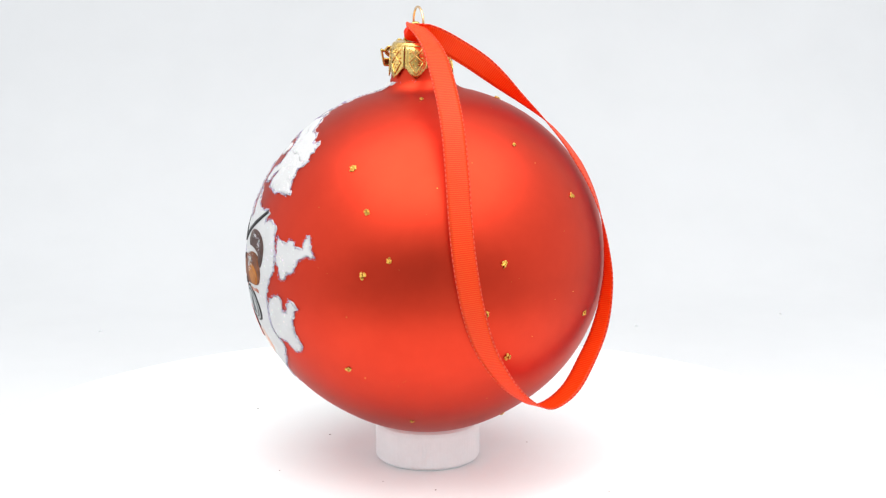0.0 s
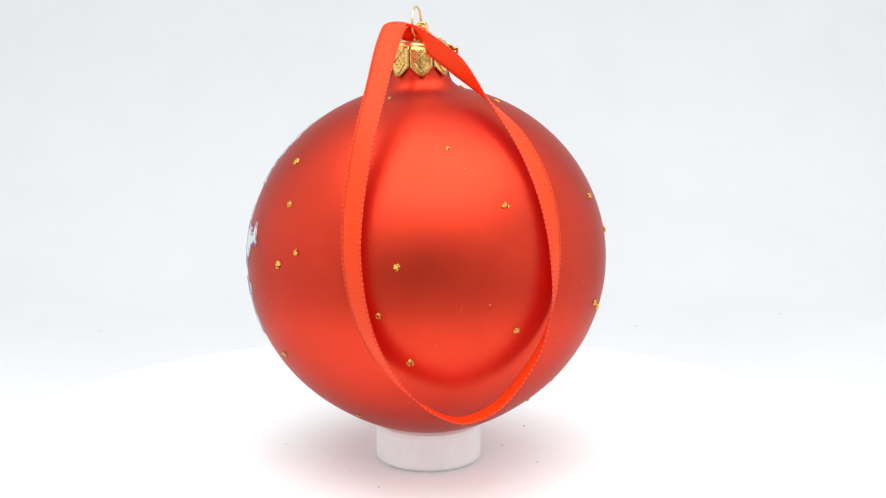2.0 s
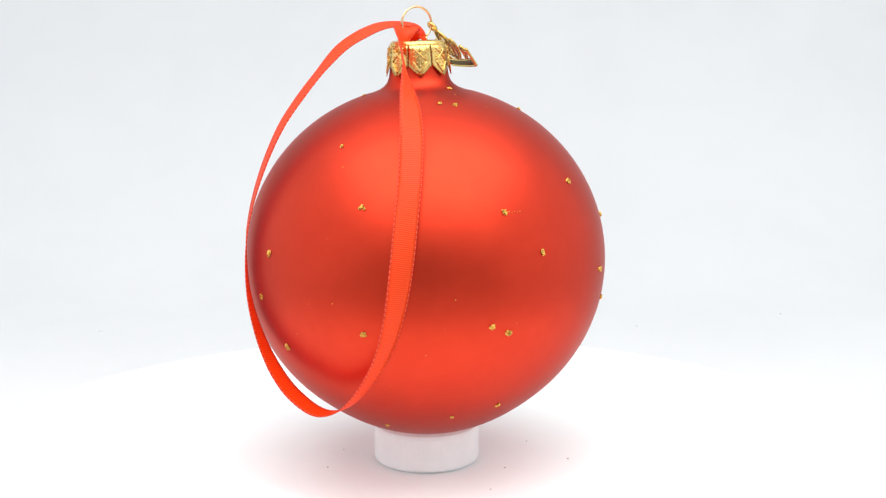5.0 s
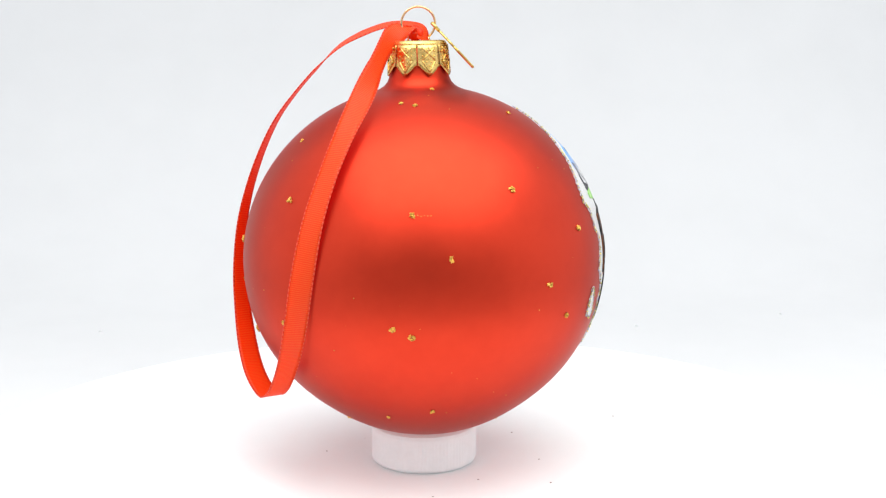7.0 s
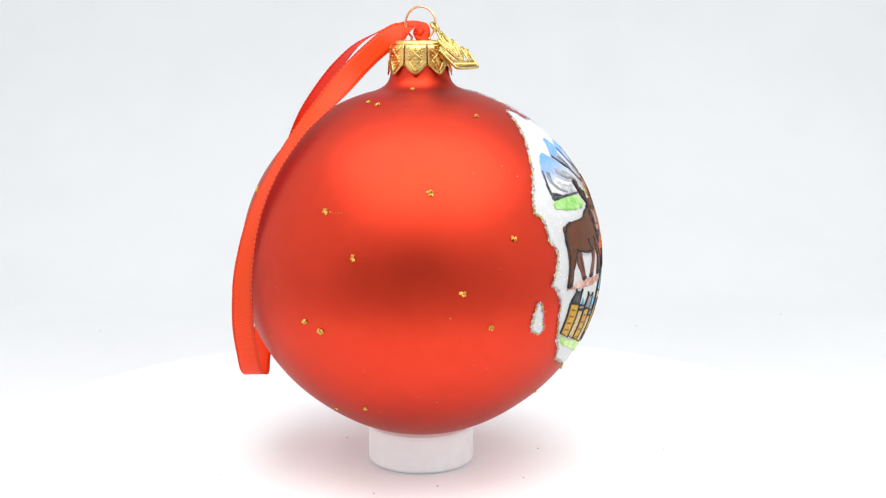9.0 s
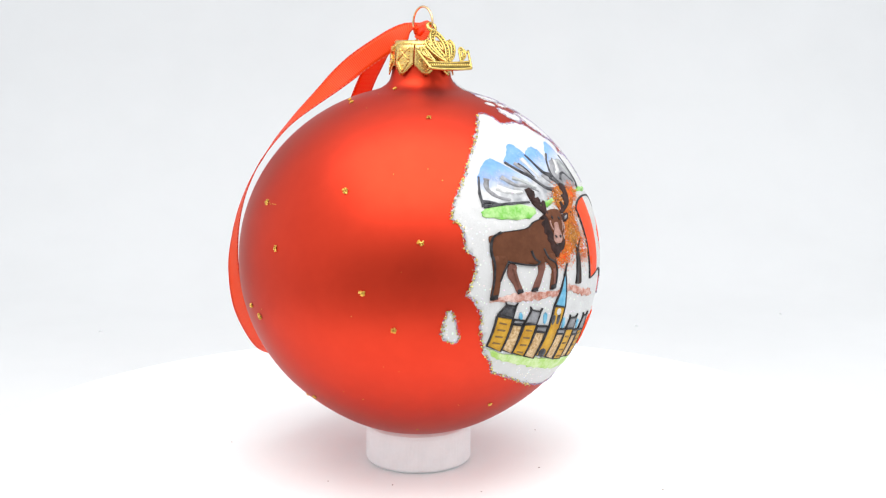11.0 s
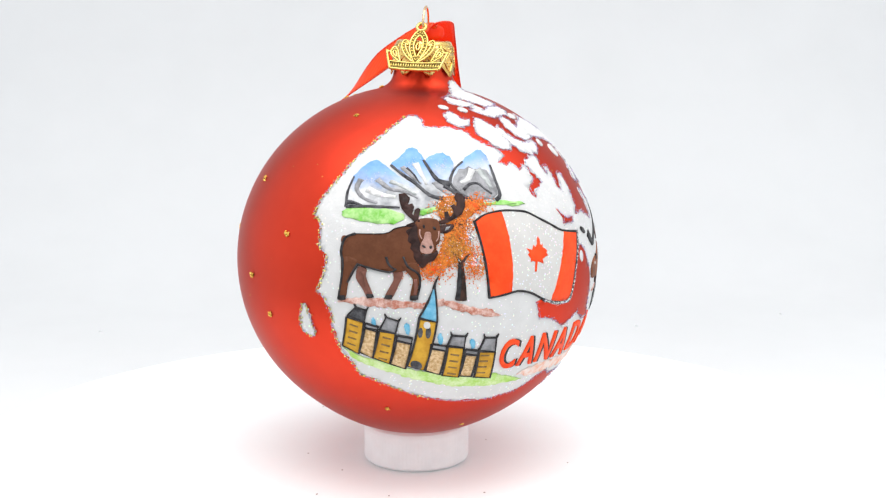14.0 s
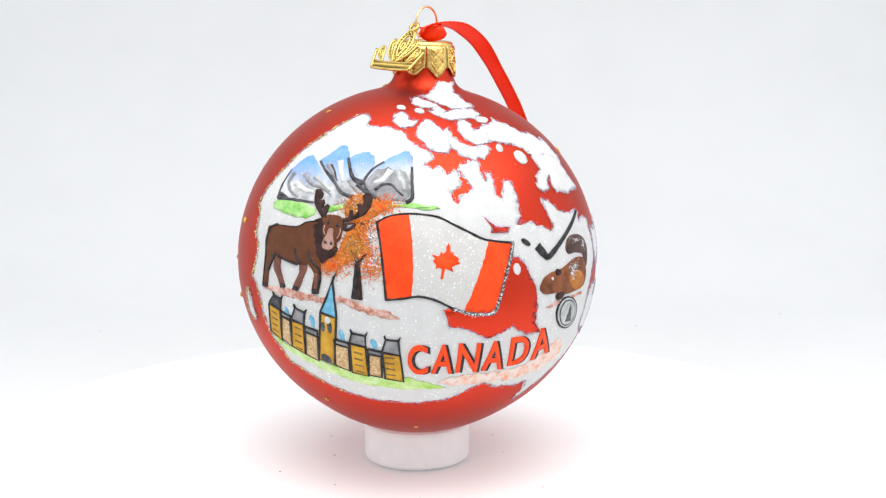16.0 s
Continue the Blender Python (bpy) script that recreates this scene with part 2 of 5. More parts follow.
def curve_through(pts, per=8, closed=False):
    """A smooth line (Catmull-Rom) through points."""
    pts = [Vector(p) for p in pts]
    n, out = len(pts), []
    for k in range(n if closed else n - 1):
        p0, p1 = pts[k - 1] if (closed or k) else pts[0], pts[k]
        p2, p3 = pts[(k + 1) % n], pts[(k + 2) % n] if closed or k + 2 < n else pts[-1]
        for q in range(per):
            s = q / per
            out.append(0.5 * ((2 * p1) + (p2 - p0) * s + (2 * p0 - 5 * p1 + 4 * p2 - p3) * s * s + (3 * p1 - p0 - 3 * p2 + p3) * s ** 3))
    if not closed:
        out.append(pts[-1])
    return out


# ---- the tent ----
def slab(name, size, m, mat):
    bm = bmesh.new()
    bmesh.ops.create_cube(bm, size=1)
    bmesh.ops.scale(bm, vec=size, verts=bm.verts)
    ob = part(name, bm, mat, None, smooth=False)
    ob.matrix_world = m
    return tagged(ob, kind="structure")


FLOOR = -0.0075


def sweep():
    """Floor and back wall of the tent in one curved sheet."""
    bm = bmesh.new()
    line = [(-0.18, FLOOR), (0.0, FLOOR), (0.16, FLOOR)]
    line += [(0.20 + 0.20 * math.sin(a * math.pi / 40), FLOOR + 0.20 * (1 - math.cos(a * math.pi / 40))) for a in range(1, 21)]
    line += [(0.40, 0.34), (0.40, 0.52)]
    rows = [[bm.verts.new((x, y, z)) for x in (-0.52, -0.2, 0.2, 0.52)] for y, z in line]
    for a, b in zip(rows, rows[1:]):
        for k in range(3):
            bm.faces.new((a[k], a[k + 1], b[k + 1], b[k]))
    under = bmesh.ops.extrude_face_region(bm, geom=bm.faces[:])
    bmesh.ops.translate(bm, vec=(0, 0.006, -0.006), verts=[v for v in under["geom"] if isinstance(v, bmesh.types.BMVert)])
    bmesh.ops.recalc_face_normals(bm, faces=bm.faces)
    return tagged(part("backdrop", bm, M_TENT, None), "white seamless cloth sweep of a photo tent", "backdrop", kind="structure")


sweep()
# unseen panel over the lamp, added to shape the light from above
slab("added_top_panel", (0.80, 0.58, 0.012), pose(0.045, -0.225, 0.492), M_TENT)
# two unseen grey panels, added to dim the front band mirrored in the ball
slab("added_front_panel", (1.3, 0.01, 0.30), pose(0, -0.62, 0.12), M_PANEL)
slab("added_floor_panel", (1.3, 0.48, 0.01), pose(0, -0.42, -0.021), M_PANEL)
# unseen dark panel near the camera, added for the dark spot mirrored in the ball
slab("added_dark_panel", (0.14, 0.01, 0.17), pose(0, -0.44, 0.145), M_DIM)


# ---- turntable ----
def turntable():
    top = thing("turntable", "round glossy white turntable plate, slowly turning", "turntable")
    bm = lathe([(0, -0.006), (0.138, -0.006), (0.1405, -0.0052), (0.141, -0.004), (0.141, -0.0015), (0.1402, -0.0004), (0.139, 0.0), (0.07, 0.0), (0, 0.0)], 160)
    part("plate", bm, M_DISC, top, shift=(0, 0, 0.0075))
    bm = lathe([(0, 0), (0.05, 0), (0.05, 0.0017), (0, 0.0017)], 64)
    part("foot", bm, M_STAND, top)
    return top


TURNTABLE = turntable()
DISC_BASE = pose(0, 0, FLOOR)


def bottle_cap():
    stand = thing("bottle_cap", "white ribbed plastic bottle cap standing under the ball", "bottle cap")
    def ribs(k, z):
        return 1.03 + (0.0022 if k % 2 else -0.0014) * (0.0012 < z < 0.0088)
    bm = lathe([(0, 0.0), (0.0132, 0.0), (0.0133, 0.0004), (0.0139, 0.0005), (0.0143, 0.0008), (0.0145, 0.0013), (0.0145, 0.0017), (0.01448, 0.0085), (0.01448, 0.0098), (0.0143, 0.0108), (0.0137, 0.0116), (0.0129, 0.0116), (0.0124, 0.0112), (0.0124, 0.002), (0, 0.002)], 176, ribs)
    part("shell", bm, M_STAND, stand, smooth=False)
    return stand


STAND = bottle_cap()
STAND_AT = pose(0.0015, 0.0009, 0.0)


# ---- the ball ----
ORNAMENT = thing("christmas_ball", "frosted red glass christmas ball with a painted white map", "ornament")
UP = (0, 0, BOTTOM)


def ball_profile():
    line = []
    for k in range(97):
        a = -90 + k * 1.75
        r, z = R * math.cos(math.radians(a)), R * SQUASH * math.sin(math.radians(a))
        if z > 0 and r < 0.0145:
            break
        low = min(max((-50 - a) / 25, 0), 1)
        line.append((max(r, 0), z * (1 + 0.020 * low * low * (3 - 2 * low))))
    line[0] = (0, -BOTTOM * 1.02)
    line += [(0.0124, 0.0466), (0.0109, 0.0472), (0.0097, 0.0480), (0.0088, 0.0490), (0.0083, 0.0502), (0.0080, 0.0518), (0.0078, 0.0540), (0.0076, 0.0580), (0.0069, 0.0590), (0, 0.0592)]
    return line


part("glass_ball", lathe(ball_profile(), 128), M_BALL, ORNAMENT, shift=UP)


# ---- painting on the ball: a flat drawing, in degrees, laid over the glass ----
LON0, LAT0 = math.radians(163), math.radians(12)
C0 = Vector((math.cos(LAT0) * math.cos(LON0), math.cos(LAT0) * math.sin(LON0), math.sin(LAT0)))
EAST = Vector((-math.sin(LON0), math.cos(LON0), 0))
NORTH = C0.cross(EAST)


def shoulder(rr):
    """How far the glass rises above its oval near the neck."""
    return float(np.interp(-rr, (-0.0145, -0.0124, -0.0109, -0.0097, -0.0088, -0.0083, -0.0080), (0, 0, 0.00023, 0.0008, 0.0016, 0.0023, 0.0026)))


def on_ball(u, v, lift):
    """The place on the glass of a point of the drawing, lifted above it."""
    h = math.hypot(u, v)
    if h < 1e-9:
        d = C0.copy()
    else:
        a = math.radians(h)
        d = C0 * math.cos(a) + (EAST * (u / h) + NORTH * (v / h)) * math.sin(a)
    k = R + lift
    p = Vector((d.x * k, d.y * k, d.z * (R * SQUASH + lift)))
    if p.z > 0:
        p.z += shoulder(math.hypot(p.x, p.y))
    return p


LAYER = 0.00005


def laid(bm, layer, cell=3.0, soft=True):
    """Cuts a flat drawing into small cells, lays it on the glass and gives it a rim."""
    bmesh.ops.triangulate(bm, faces=bm.faces[:], ngon_method="EAR_CLIP")
    for axis in (0, 1):
        lo = min(v.co[axis] for v in bm.verts)
        hi = max(v.co[axis] for v in bm.verts)
        k = math.ceil(lo / cell)
        while k * cell < hi:
            co = [0, 0, 0]
            no = [0, 0, 0]
            co[axis], no[axis] = k * cell, 1
            bmesh.ops.bisect_plane(bm, geom=bm.verts[:] + bm.edges[:] + bm.faces[:], plane_co=co, plane_no=no, dist=1e-5)
            k += 1
    rim = [e for e in bm.edges if len(e.link_faces) == 1]
    lift = 0.00006 + layer * LAYER
    low = {}
    for e in rim:
        for v in e.verts:
            if v not in low:
                w = bm.verts.new(v.co)
                low[v] = w
    skirt = [bm.faces.new((e.verts[0], e.verts[1], low[e.verts[1]], low[e.verts[0]])) for e in rim]
    lows = set(low.values())
    for v in bm.verts:
        v.co = on_ball(v.co.x, v.co.y, -0.00002 if v in lows else lift)
    bmesh.ops.recalc_face_normals(bm, faces=bm.faces)
    up = sum((f.normal.dot(f.calc_center_median()) for f in bm.faces if f not in skirt), 0.0)
    if up < 0:
        bmesh.ops.reverse_faces(bm, faces=bm.faces[:])
    return bm


def ragged(pts, rough, step=1.0):
    """An outline with the small unevenness of a brush."""
    if not rough:
        return pts
    out = []
    n = len(pts)
    for k in range(n):
        a, b = Vector(pts[k]), Vector(pts[(k + 1) % n])
        m = max(1, int((b - a).length / step))
        for q in range(m):
            p = a.lerp(b, q / m)
            out.append((p.x + random.uniform(-rough, rough), p.y + random.uniform(-rough, rough)))
    return out


OUTLINES, SHORES = [], []
ROUNDED = ("body", "tail", "haunch", "paw", "mane", "head", "muzzle", "hind_leg", "fore_leg", "ear", "mountain", "trunk", "meadow")


def paint(name, mat, layer, parent, pts, rough=0.0, ink=0.0):
    if name in ("white_map", "island"):
        OUTLINES.append(pts)
    if name == "bay":
        SHORES.append(pts[:17])
    if name in ROUNDED:
        pts = [(p.x, p.y) for p in curve_through([(u, v, 0) for u, v in pts], 3, True)]
    bm = bmesh.new()
    bm.faces.new([bm.verts.new((u, v, 0)) for u, v in ragged(pts, rough)])
    ob = part(name, laid(bm, layer), mat, parent, shift=UP)
    if ink:
        stroke("outline", M_BLACK, layer + 2, ob, pts + pts[:1], ink, ink, True)
    return ob


def stroke(name, mat, layer, parent, pts, wide_a, wide_b, sharp=False):
    """A brush line; the widths are half-widths in degrees, at its two ends."""
    line = curve_through([(u, v, 0) for u, v in pts], 3) if len(pts) > 2 and not sharp else [Vector((u, v, 0)) for u, v in pts]
    n = len(line)
    bm = bmesh.new()
    rows = []
    for k in range(n):
        t = line[min(k + 1, n - 1)] - line[max(k - 1, 0)]
        t.normalize()
        s = Vector((-t.y, t.x, 0)) * (wide_a + (wide_b - wide_a) * k / (n - 1)) * random.uniform(0.82, 1.15)
        rows.append((bm.verts.new(line[k] + s), bm.verts.new(line[k] - s)))
    for a, b in zip(rows, rows[1:]):
        bm.faces.new((a[0], a[1], b[1], b[0]))
    return part(name, laid(bm, layer), mat, parent, shift=UP)


def oval(name, mat, layer, parent, spec, rough=0.0):
    """An oval from its centre and a point on each of two radii."""
    c, a, b = (Vector((*q, 0)) for q in spec)
    pts = [c + (a - c) * math.cos(k * math.pi / 12) + (b - c) * math.sin(k * math.pi / 12) for k in range(24)]
    return paint(name, mat, layer, parent, [(p.x + random.uniform(-rough, rough), p.y + random.uniform(-rough, rough)) for p in pts])


def painted(name, label):
    """The gathering part of a painted motif."""
    ob = new(name)
    ob.parent = ORNAMENT
    ob["label"] = label
    return ob


painting = ORNAMENT
flag = painted("painted_flag", "painted red and white flag with maple leaf")
moose = painted("painted_moose", "painted brown moose with dark antlers")
parliament = painted("painted_parliament", "painted ochre parliament with blue spire")
beaver = painted("painted_beaver", "painted brown beaver")
hockey_stick = painted("painted_hockey_stick", "painted black stick and puck")
coin = painted("painted_coin", "painted silver coin")

# white map of the country, in two overlapping sheets, and its islands
NORTH_COAST = [(-30.0, 54.5), (-27.6, 53.6), (-27.4, 50.4), (-28.7, 47.0), (-21.4, 44.7), (-17.2, 41.9), (-16.0, 37.9), (-13.0, 34.8), (-10.7, 32.9), (-9.7, 30.4), (-13.1, 28.7), (-10.7, 27.2), (-8.9, 27.7), (-6.8, 24.7)]
EAST_COAST = [(-4.7, 26.4), (-3.3, 25.4), (-3.0, 21.8), (-5.4, 19.1), (-6.1, 17.9), (-5.0, 15.4), (-3.5, 18.0), (0.4, 20.1), (-1.1, 23.1), (-3.2, 26.1), (-1.9, 28.3), (3.0, 29.9), (4.1, 28.5), (4.1, 24.6), (5.1, 22.5), (5.4, 25.7), (6.8, 25.4), (7.8, 21.8), (7.6, 17.7), (9.4, 17.0), (10.3, 20.9), (10.5, 22.8), (13.1, 22.9), (14.5, 19.9), (14.6, 15.5), (14.9, 11.1), (13.5, 9.1), (18.7, 9.5), (26.5, 7.1), (27.7, 8.2), (25.6, 12.2), (24.1, 17.4), (27.2, 16.8), (30.9, 14.3), (35.8, 13.1), (41.1, 14.9), (42.8, 14.3), (42.4, 10.6), (45.2, 13.0), (50.0, 12.2), (53.6, 3.3), (54.5, -2.8), (51.9, -8.0), (49.9, -15.0)]
SOUTH_COAST = [(49.4, -21.7), (48.8, -26.7), (50.6, -29.6), (52.7, -32.4), (48.2, -38.5), (25.3, -56.7), (26.6, -49.6), (25.8, -45.7), (20.8, -46.6), (15.6, -45.9), (10.8, -45.3), (7.0, -43.1), (4.2, -44.1), (0.0, -47.2), (-4.2, -50.1), (-13.5, -52.1), (-17.3, -52.5), (-29.0, -52.6)]
WEST_COAST = [(-36.7, -51.3), (-44.7, -49.1), (-54.4, -45.4), (-61.9, -42.6), (-65.4, -36.8), (-69.1, -32.4), (-72.5, -23.2), (-73.3, -15.9), (-75.0, -9.9), (-77.6, -6.5), (-74.4, 0.2), (-72.7, 6.6), (-74.5, 11.7), (-72.3, 20.5), (-73.5, 24.8), (-69.9, 30.1), (-64.0, 35.0), (-53.7, 42.8), (-42.7, 48.8), (-31.2, 54.2)]
paint("white_map", M_WHITE, 1, painting, NORTH_COAST + EAST_COAST + SOUTH_COAST + WEST_COAST, rough=0.6)
WEST_ISLE = [(-83.3, -12.2), (-82.0, -12.6), (-81.2, -14.9), (-80.4, -18.7), (-79.8, -21.3), (-78.6, -24.8), (-79.1, -27.5), (-80.9, -26.8), (-82.8, -25.5), (-84.2, -22.8), (-84.1, -17.9)]
paint("bay", M_BALL, 5, painting, [(10.8, -0.9), (13.3, -1.1), (15.7, -3.6), (17.4, -7.1), (19.7, -9.8), (20.8, -16.2), (20.9, -21.8), (23.7, -25.3), (18.2, -25.8), (12.2, -22.3), (7.7, -24.8), (4.5, -26.1), (0.2, -23.6), (-4.3, -21.9), (-7.7, -21.9), (-8.8, -18.6), (-9.9, -16.3), (-0.6, -14.1), (6.3, -11.8), (8.9, -5.1)], rough=0.3)
paint("bay", M_BALL, 5, painting, [(2.7, 11.1), (4.7, 9.3), (6.7, 8.1), (10.8, 8.1), (9.9, 6.4), (4.4, 6.3), (4.9, 8.1)])
paint("island", M_WHITE, 3, painting, [(-6.9, 62.0), (-3.2, 63.3), (5.1, 72.0), (10.3, 79.4), (11.3, 78.9), (13.3, 78.2), (7.0, 65.1), (8.5, 62.7), (8.2, 58.0), (10.2, 56.4), (10.5, 54.5), (5.9, 52.5), (1.7, 52.6), (0.0, 53.9), (-2.5, 55.8)], rough=0.65)
paint("island", M_WHITE, 3, painting, [(-11.3, 59.8), (-8.2, 61.2), (-6.1, 57.5), (-3.5, 55.8), (-2.9, 53.6), (-6.4, 52.7), (-10.0, 54.4), (-11.4, 56.9)], rough=0.65)
paint("island", M_WHITE, 3, painting, [(2.6, 52.3), (9.2, 52.6), (11.6, 50.2), (8.2, 47.4), (2.9, 47.0), (-0.5, 45.8), (-3.8, 47.9), (-6.2, 49.8), (-7.1, 51.8), (-3.8, 51.3), (-1.1, 50.3)], rough=0.65)
paint("island", M_WHITE, 3, painting, [(8.4, 43.2), (14.5, 46.4), (20.5, 46.3), (25.4, 43.4), (31.4, 43.5), (35.1, 41.7), (38.8, 39.4), (42.8, 36.8), (41.5, 32.8), (43.2, 29.6), (45.4, 26.5), (48.1, 24.6), (40.0, 21.6), (32.9, 21.2), (30.8, 23.2), (30.7, 26.3), (28.7, 23.0), (29.1, 21.0), (25.5, 19.5), (23.6, 21.6), (24.3, 25.2), (27.2, 28.0), (25.9, 31.1), (24.8, 34.4), (20.7, 36.6), (16.1, 36.8), (10.9, 37.2), (8.0, 37.7)], rough=0.65)
paint("island", M_WHITE, 3, painting, [(-12.4, 43.4), (-9.8, 47.1), (-7.2, 46.0), (-5.9, 43.2), (-4.5, 41.4), (-2.4, 42.4), (-2.2, 39.4), (-4.6, 37.1), (-3.3, 34.4), (-5.5, 32.5), (-8.2, 32.2), (-11.3, 34.7), (-12.5, 37.5), (-13.9, 40.0)], rough=0.65)
paint("island", M_WHITE, 3, painting, [(-3.9, 39.9), (-1.6, 38.2), (0.7, 35.9), (3.1, 34.4), (8.4, 35.7), (9.4, 33.9), (6.9, 30.6), (2.9, 29.7), (0.3, 30.3), (-2.0, 32.0), (-3.3, 34.4), (-4.9, 37.1)], rough=0.65)
paint("island", M_WHITE, 3, painting, [(0.9, 45.0), (3.8, 46.8), (5.6, 44.6), (5.8, 41.5), (8.9, 43.5), (10.1, 41.1), (11.0, 37.5), (6.3, 35.3), (3.5, 35.9), (1.3, 38.2), (0.2, 41.3)], rough=0.65)
paint("island", M_WHITE, 3, painting, [(-20.0, 47.6), (-18.4, 51.4), (-15.5, 51.8), (-14.4, 47.6), (-11.8, 46.4), (-14.1, 43.9), (-16.9, 43.5), (-19.4, 45.5)], rough=0.65)
paint("island", M_WHITE, 3, painting, [(-83.3, -12.2), (-82.0, -12.6), (-81.2, -14.9), (-80.4, -18.7), (-79.8, -21.3), (-78.6, -24.8), (-79.1, -27.5), (-80.9, -26.8), (-82.8, -25.5), (-84.2, -22.8), (-84.1, -17.9)], rough=0.65)
paint("island", M_WHITE, 3, painting, [(52.3, 9.8), (55.4, 9.0), (57.7, 9.2), (58.3, 11.0), (60.0, 11.6), (62.1, 9.4), (64.6, 10.2), (64.1, 14.0), (64.3, 16.0), (65.6, 16.0), (67.2, 12.5), (69.1, 10.6), (70.3, 9.3), (69.0, 7.9), (67.6, 8.6), (64.8, 6.1), (64.2, 4.0), (63.7, 0.6), (62.0, -1.0), (60.7, -1.1), (60.5, -3.8), (59.2, -5.0), (57.7, -4.1), (56.9, -0.7), (54.8, 0.6), (53.7, 5.6)], rough=0.65)
paint("island", M_WHITE, 3, painting, [(51.5, -14.5), (54.6, -12.1), (57.8, -11.2), (59.0, -13.0), (58.6, -16.9), (60.3, -16.6), (61.8, -12.0), (62.5, -10.6), (63.9, -11.9), (66.2, -13.4), (63.9, -15.8), (62.5, -19.7), (61.9, -24.6), (62.7, -27.5), (62.9, -30.4), (60.3, -33.1), (57.4, -33.1), (55.8, -29.9), (52.7, -29.6), (50.0, -29.2), (49.1, -26.1), (49.4, -21.7)], rough=0.65)
paint("island", M_WHITE, 3, painting, [(32.1, 20.5), (30.7, 23.4), (32.5, 27.8), (34.9, 31.5), (36.5, 33.7), (40.2, 31.7), (43.3, 28.7), (41.0, 27.5), (45.6, 25.7), (46.3, 23.1), (42.9, 23.1), (39.5, 20.9)], rough=0.65)
paint("island", M_WHITE, 3, painting, [(27.2, 34.4), (23.1, 39.7), (14.3, 43.8), (15.3, 48.8), (18.1, 46.5), (20.9, 44.4), (28.1, 42.2), (29.0, 44.4), (32.6, 43.3), (34.6, 41.0), (36.7, 43.7), (39.5, 41.4), (40.6, 38.1), (41.4, 35.7), (36.5, 35.1)], rough=0.65)
oval("islet", M_WHITE, 4, painting, [(-15.9, 54.7), (-14.4, 54.0), (-15.6, 56.1)], rough=0.15)
oval("islet", M_WHITE, 4, painting, [(-10.2, 51.7), (-8.7, 50.9), (-9.7, 53.0)], rough=0.15)
oval("islet", M_WHITE, 4, painting, [(10.9, 47.1), (13.2, 47.1), (11.6, 48.7)], rough=0.15)
oval("islet", M_WHITE, 4, painting, [(-3.5, 51.6), (-1.4, 50.6), (-3.0, 52.9)], rough=0.15)
oval("islet", M_WHITE, 4, painting, [(12.8, 34.6), (13.4, 33.3), (13.9, 35.4)], rough=0.15)
oval("islet", M_WHITE, 4, painting, [(20.2, 31.8), (21.8, 29.8), (22.0, 33.3)], rough=0.15)
oval("islet", M_WHITE, 7, painting, [(12.4, -4.6), (13.6, -4.8), (12.5, -6.4)], rough=0.15)

# mountains
paint("mountain", M_ROCK, 4, painting, [(-62.6, 24.3), (-61.6, 28.8), (-58.7, 33.8), (-54.1, 37.6), (-50.3, 38.8), (-47.9, 38.3), (-46.4, 33.9), (-45.0, 30.6), (-42.6, 27.6), (-40.6, 23.2), (-37.6, 19.5), (-37.3, 17.5), (-43.2, 17.4), (-49.3, 19.3), (-55.5, 21.4)], rough=0.25)
paint("mountain", M_ROCK, 4, painting, [(-35.4, 33.8), (-31.9, 35.1), (-29.2, 35.3), (-27.8, 33.3), (-27.6, 30.6), (-29.4, 27.8), (-31.0, 24.6), (-34.4, 26.3), (-35.1, 30.3)], rough=0.25)
paint("mountain", M_ROCK, 4, painting, [(-45.5, 35.3), (-42.3, 37.3), (-38.6, 39.6), (-36.6, 39.9), (-35.6, 37.5), (-35.7, 33.9), (-35.8, 30.5), (-35.6, 26.5), (-33.7, 23.6), (-31.9, 21.2), (-34.4, 18.8), (-37.4, 20.1), (-40.3, 24.2), (-42.1, 29.0), (-44.2, 32.6)], rough=0.25)
paint("mountain", M_ROCK, 4, painting, [(-31.4, 24.1), (-29.4, 27.8), (-25.4, 30.5), (-18.8, 33.6), (-16.8, 33.5), (-16.0, 30.5), (-16.6, 26.4), (-16.9, 22.5), (-17.5, 17.8), (-19.5, 16.2), (-25.6, 16.3), (-29.5, 17.9), (-31.9, 21.2)], rough=0.25)
paint("shaded_slope", M_GREYROOF, 4.5, painting, [(-30.4, 25.3), (-26.9, 28.3), (-23.5, 28.4), (-21.2, 27.2), (-18.3, 26.3), (-18.0, 22.6), (-18.4, 18.1), (-20.5, 16.6), (-25.4, 16.8), (-29.1, 19.2), (-31.1, 21.9)], rough=0.4)
stroke("brush_line", M_SLATE, 6, painting, [(-63.0, 24.2), (-61.0, 29.7), (-57.2, 35.0)], 0.504, 0.216)
stroke("brush_line", M_SLATE, 6, painting, [(-63.0, 24.2), (-57.0, 22.3), (-48.0, 19.3)], 0.648, 0.36)
stroke("brush_line", M_SLATE, 6, painting, [(-62.4, 25.9), (-59.9, 24.5), (-57.8, 22.5)], 0.864, 0.288)
stroke("brush_line", M_SLATE, 6, painting, [(-45.5, 35.3), (-43.9, 31.1), (-41.2, 26.5), (-38.6, 21.5), (-35.2, 19.6)], 0.396, 0.648)
stroke("brush_line", M_SLATE, 6, painting, [(-41.6, 32.7), (-40.5, 29.6), (-40.1, 26.2)], 0.36, 0.144)
stroke("brush_line", M_SLATE, 6, painting, [(-35.8, 34.1), (-35.4, 28.6), (-34.2, 25.4), (-31.5, 23.9)], 0.36, 0.936)
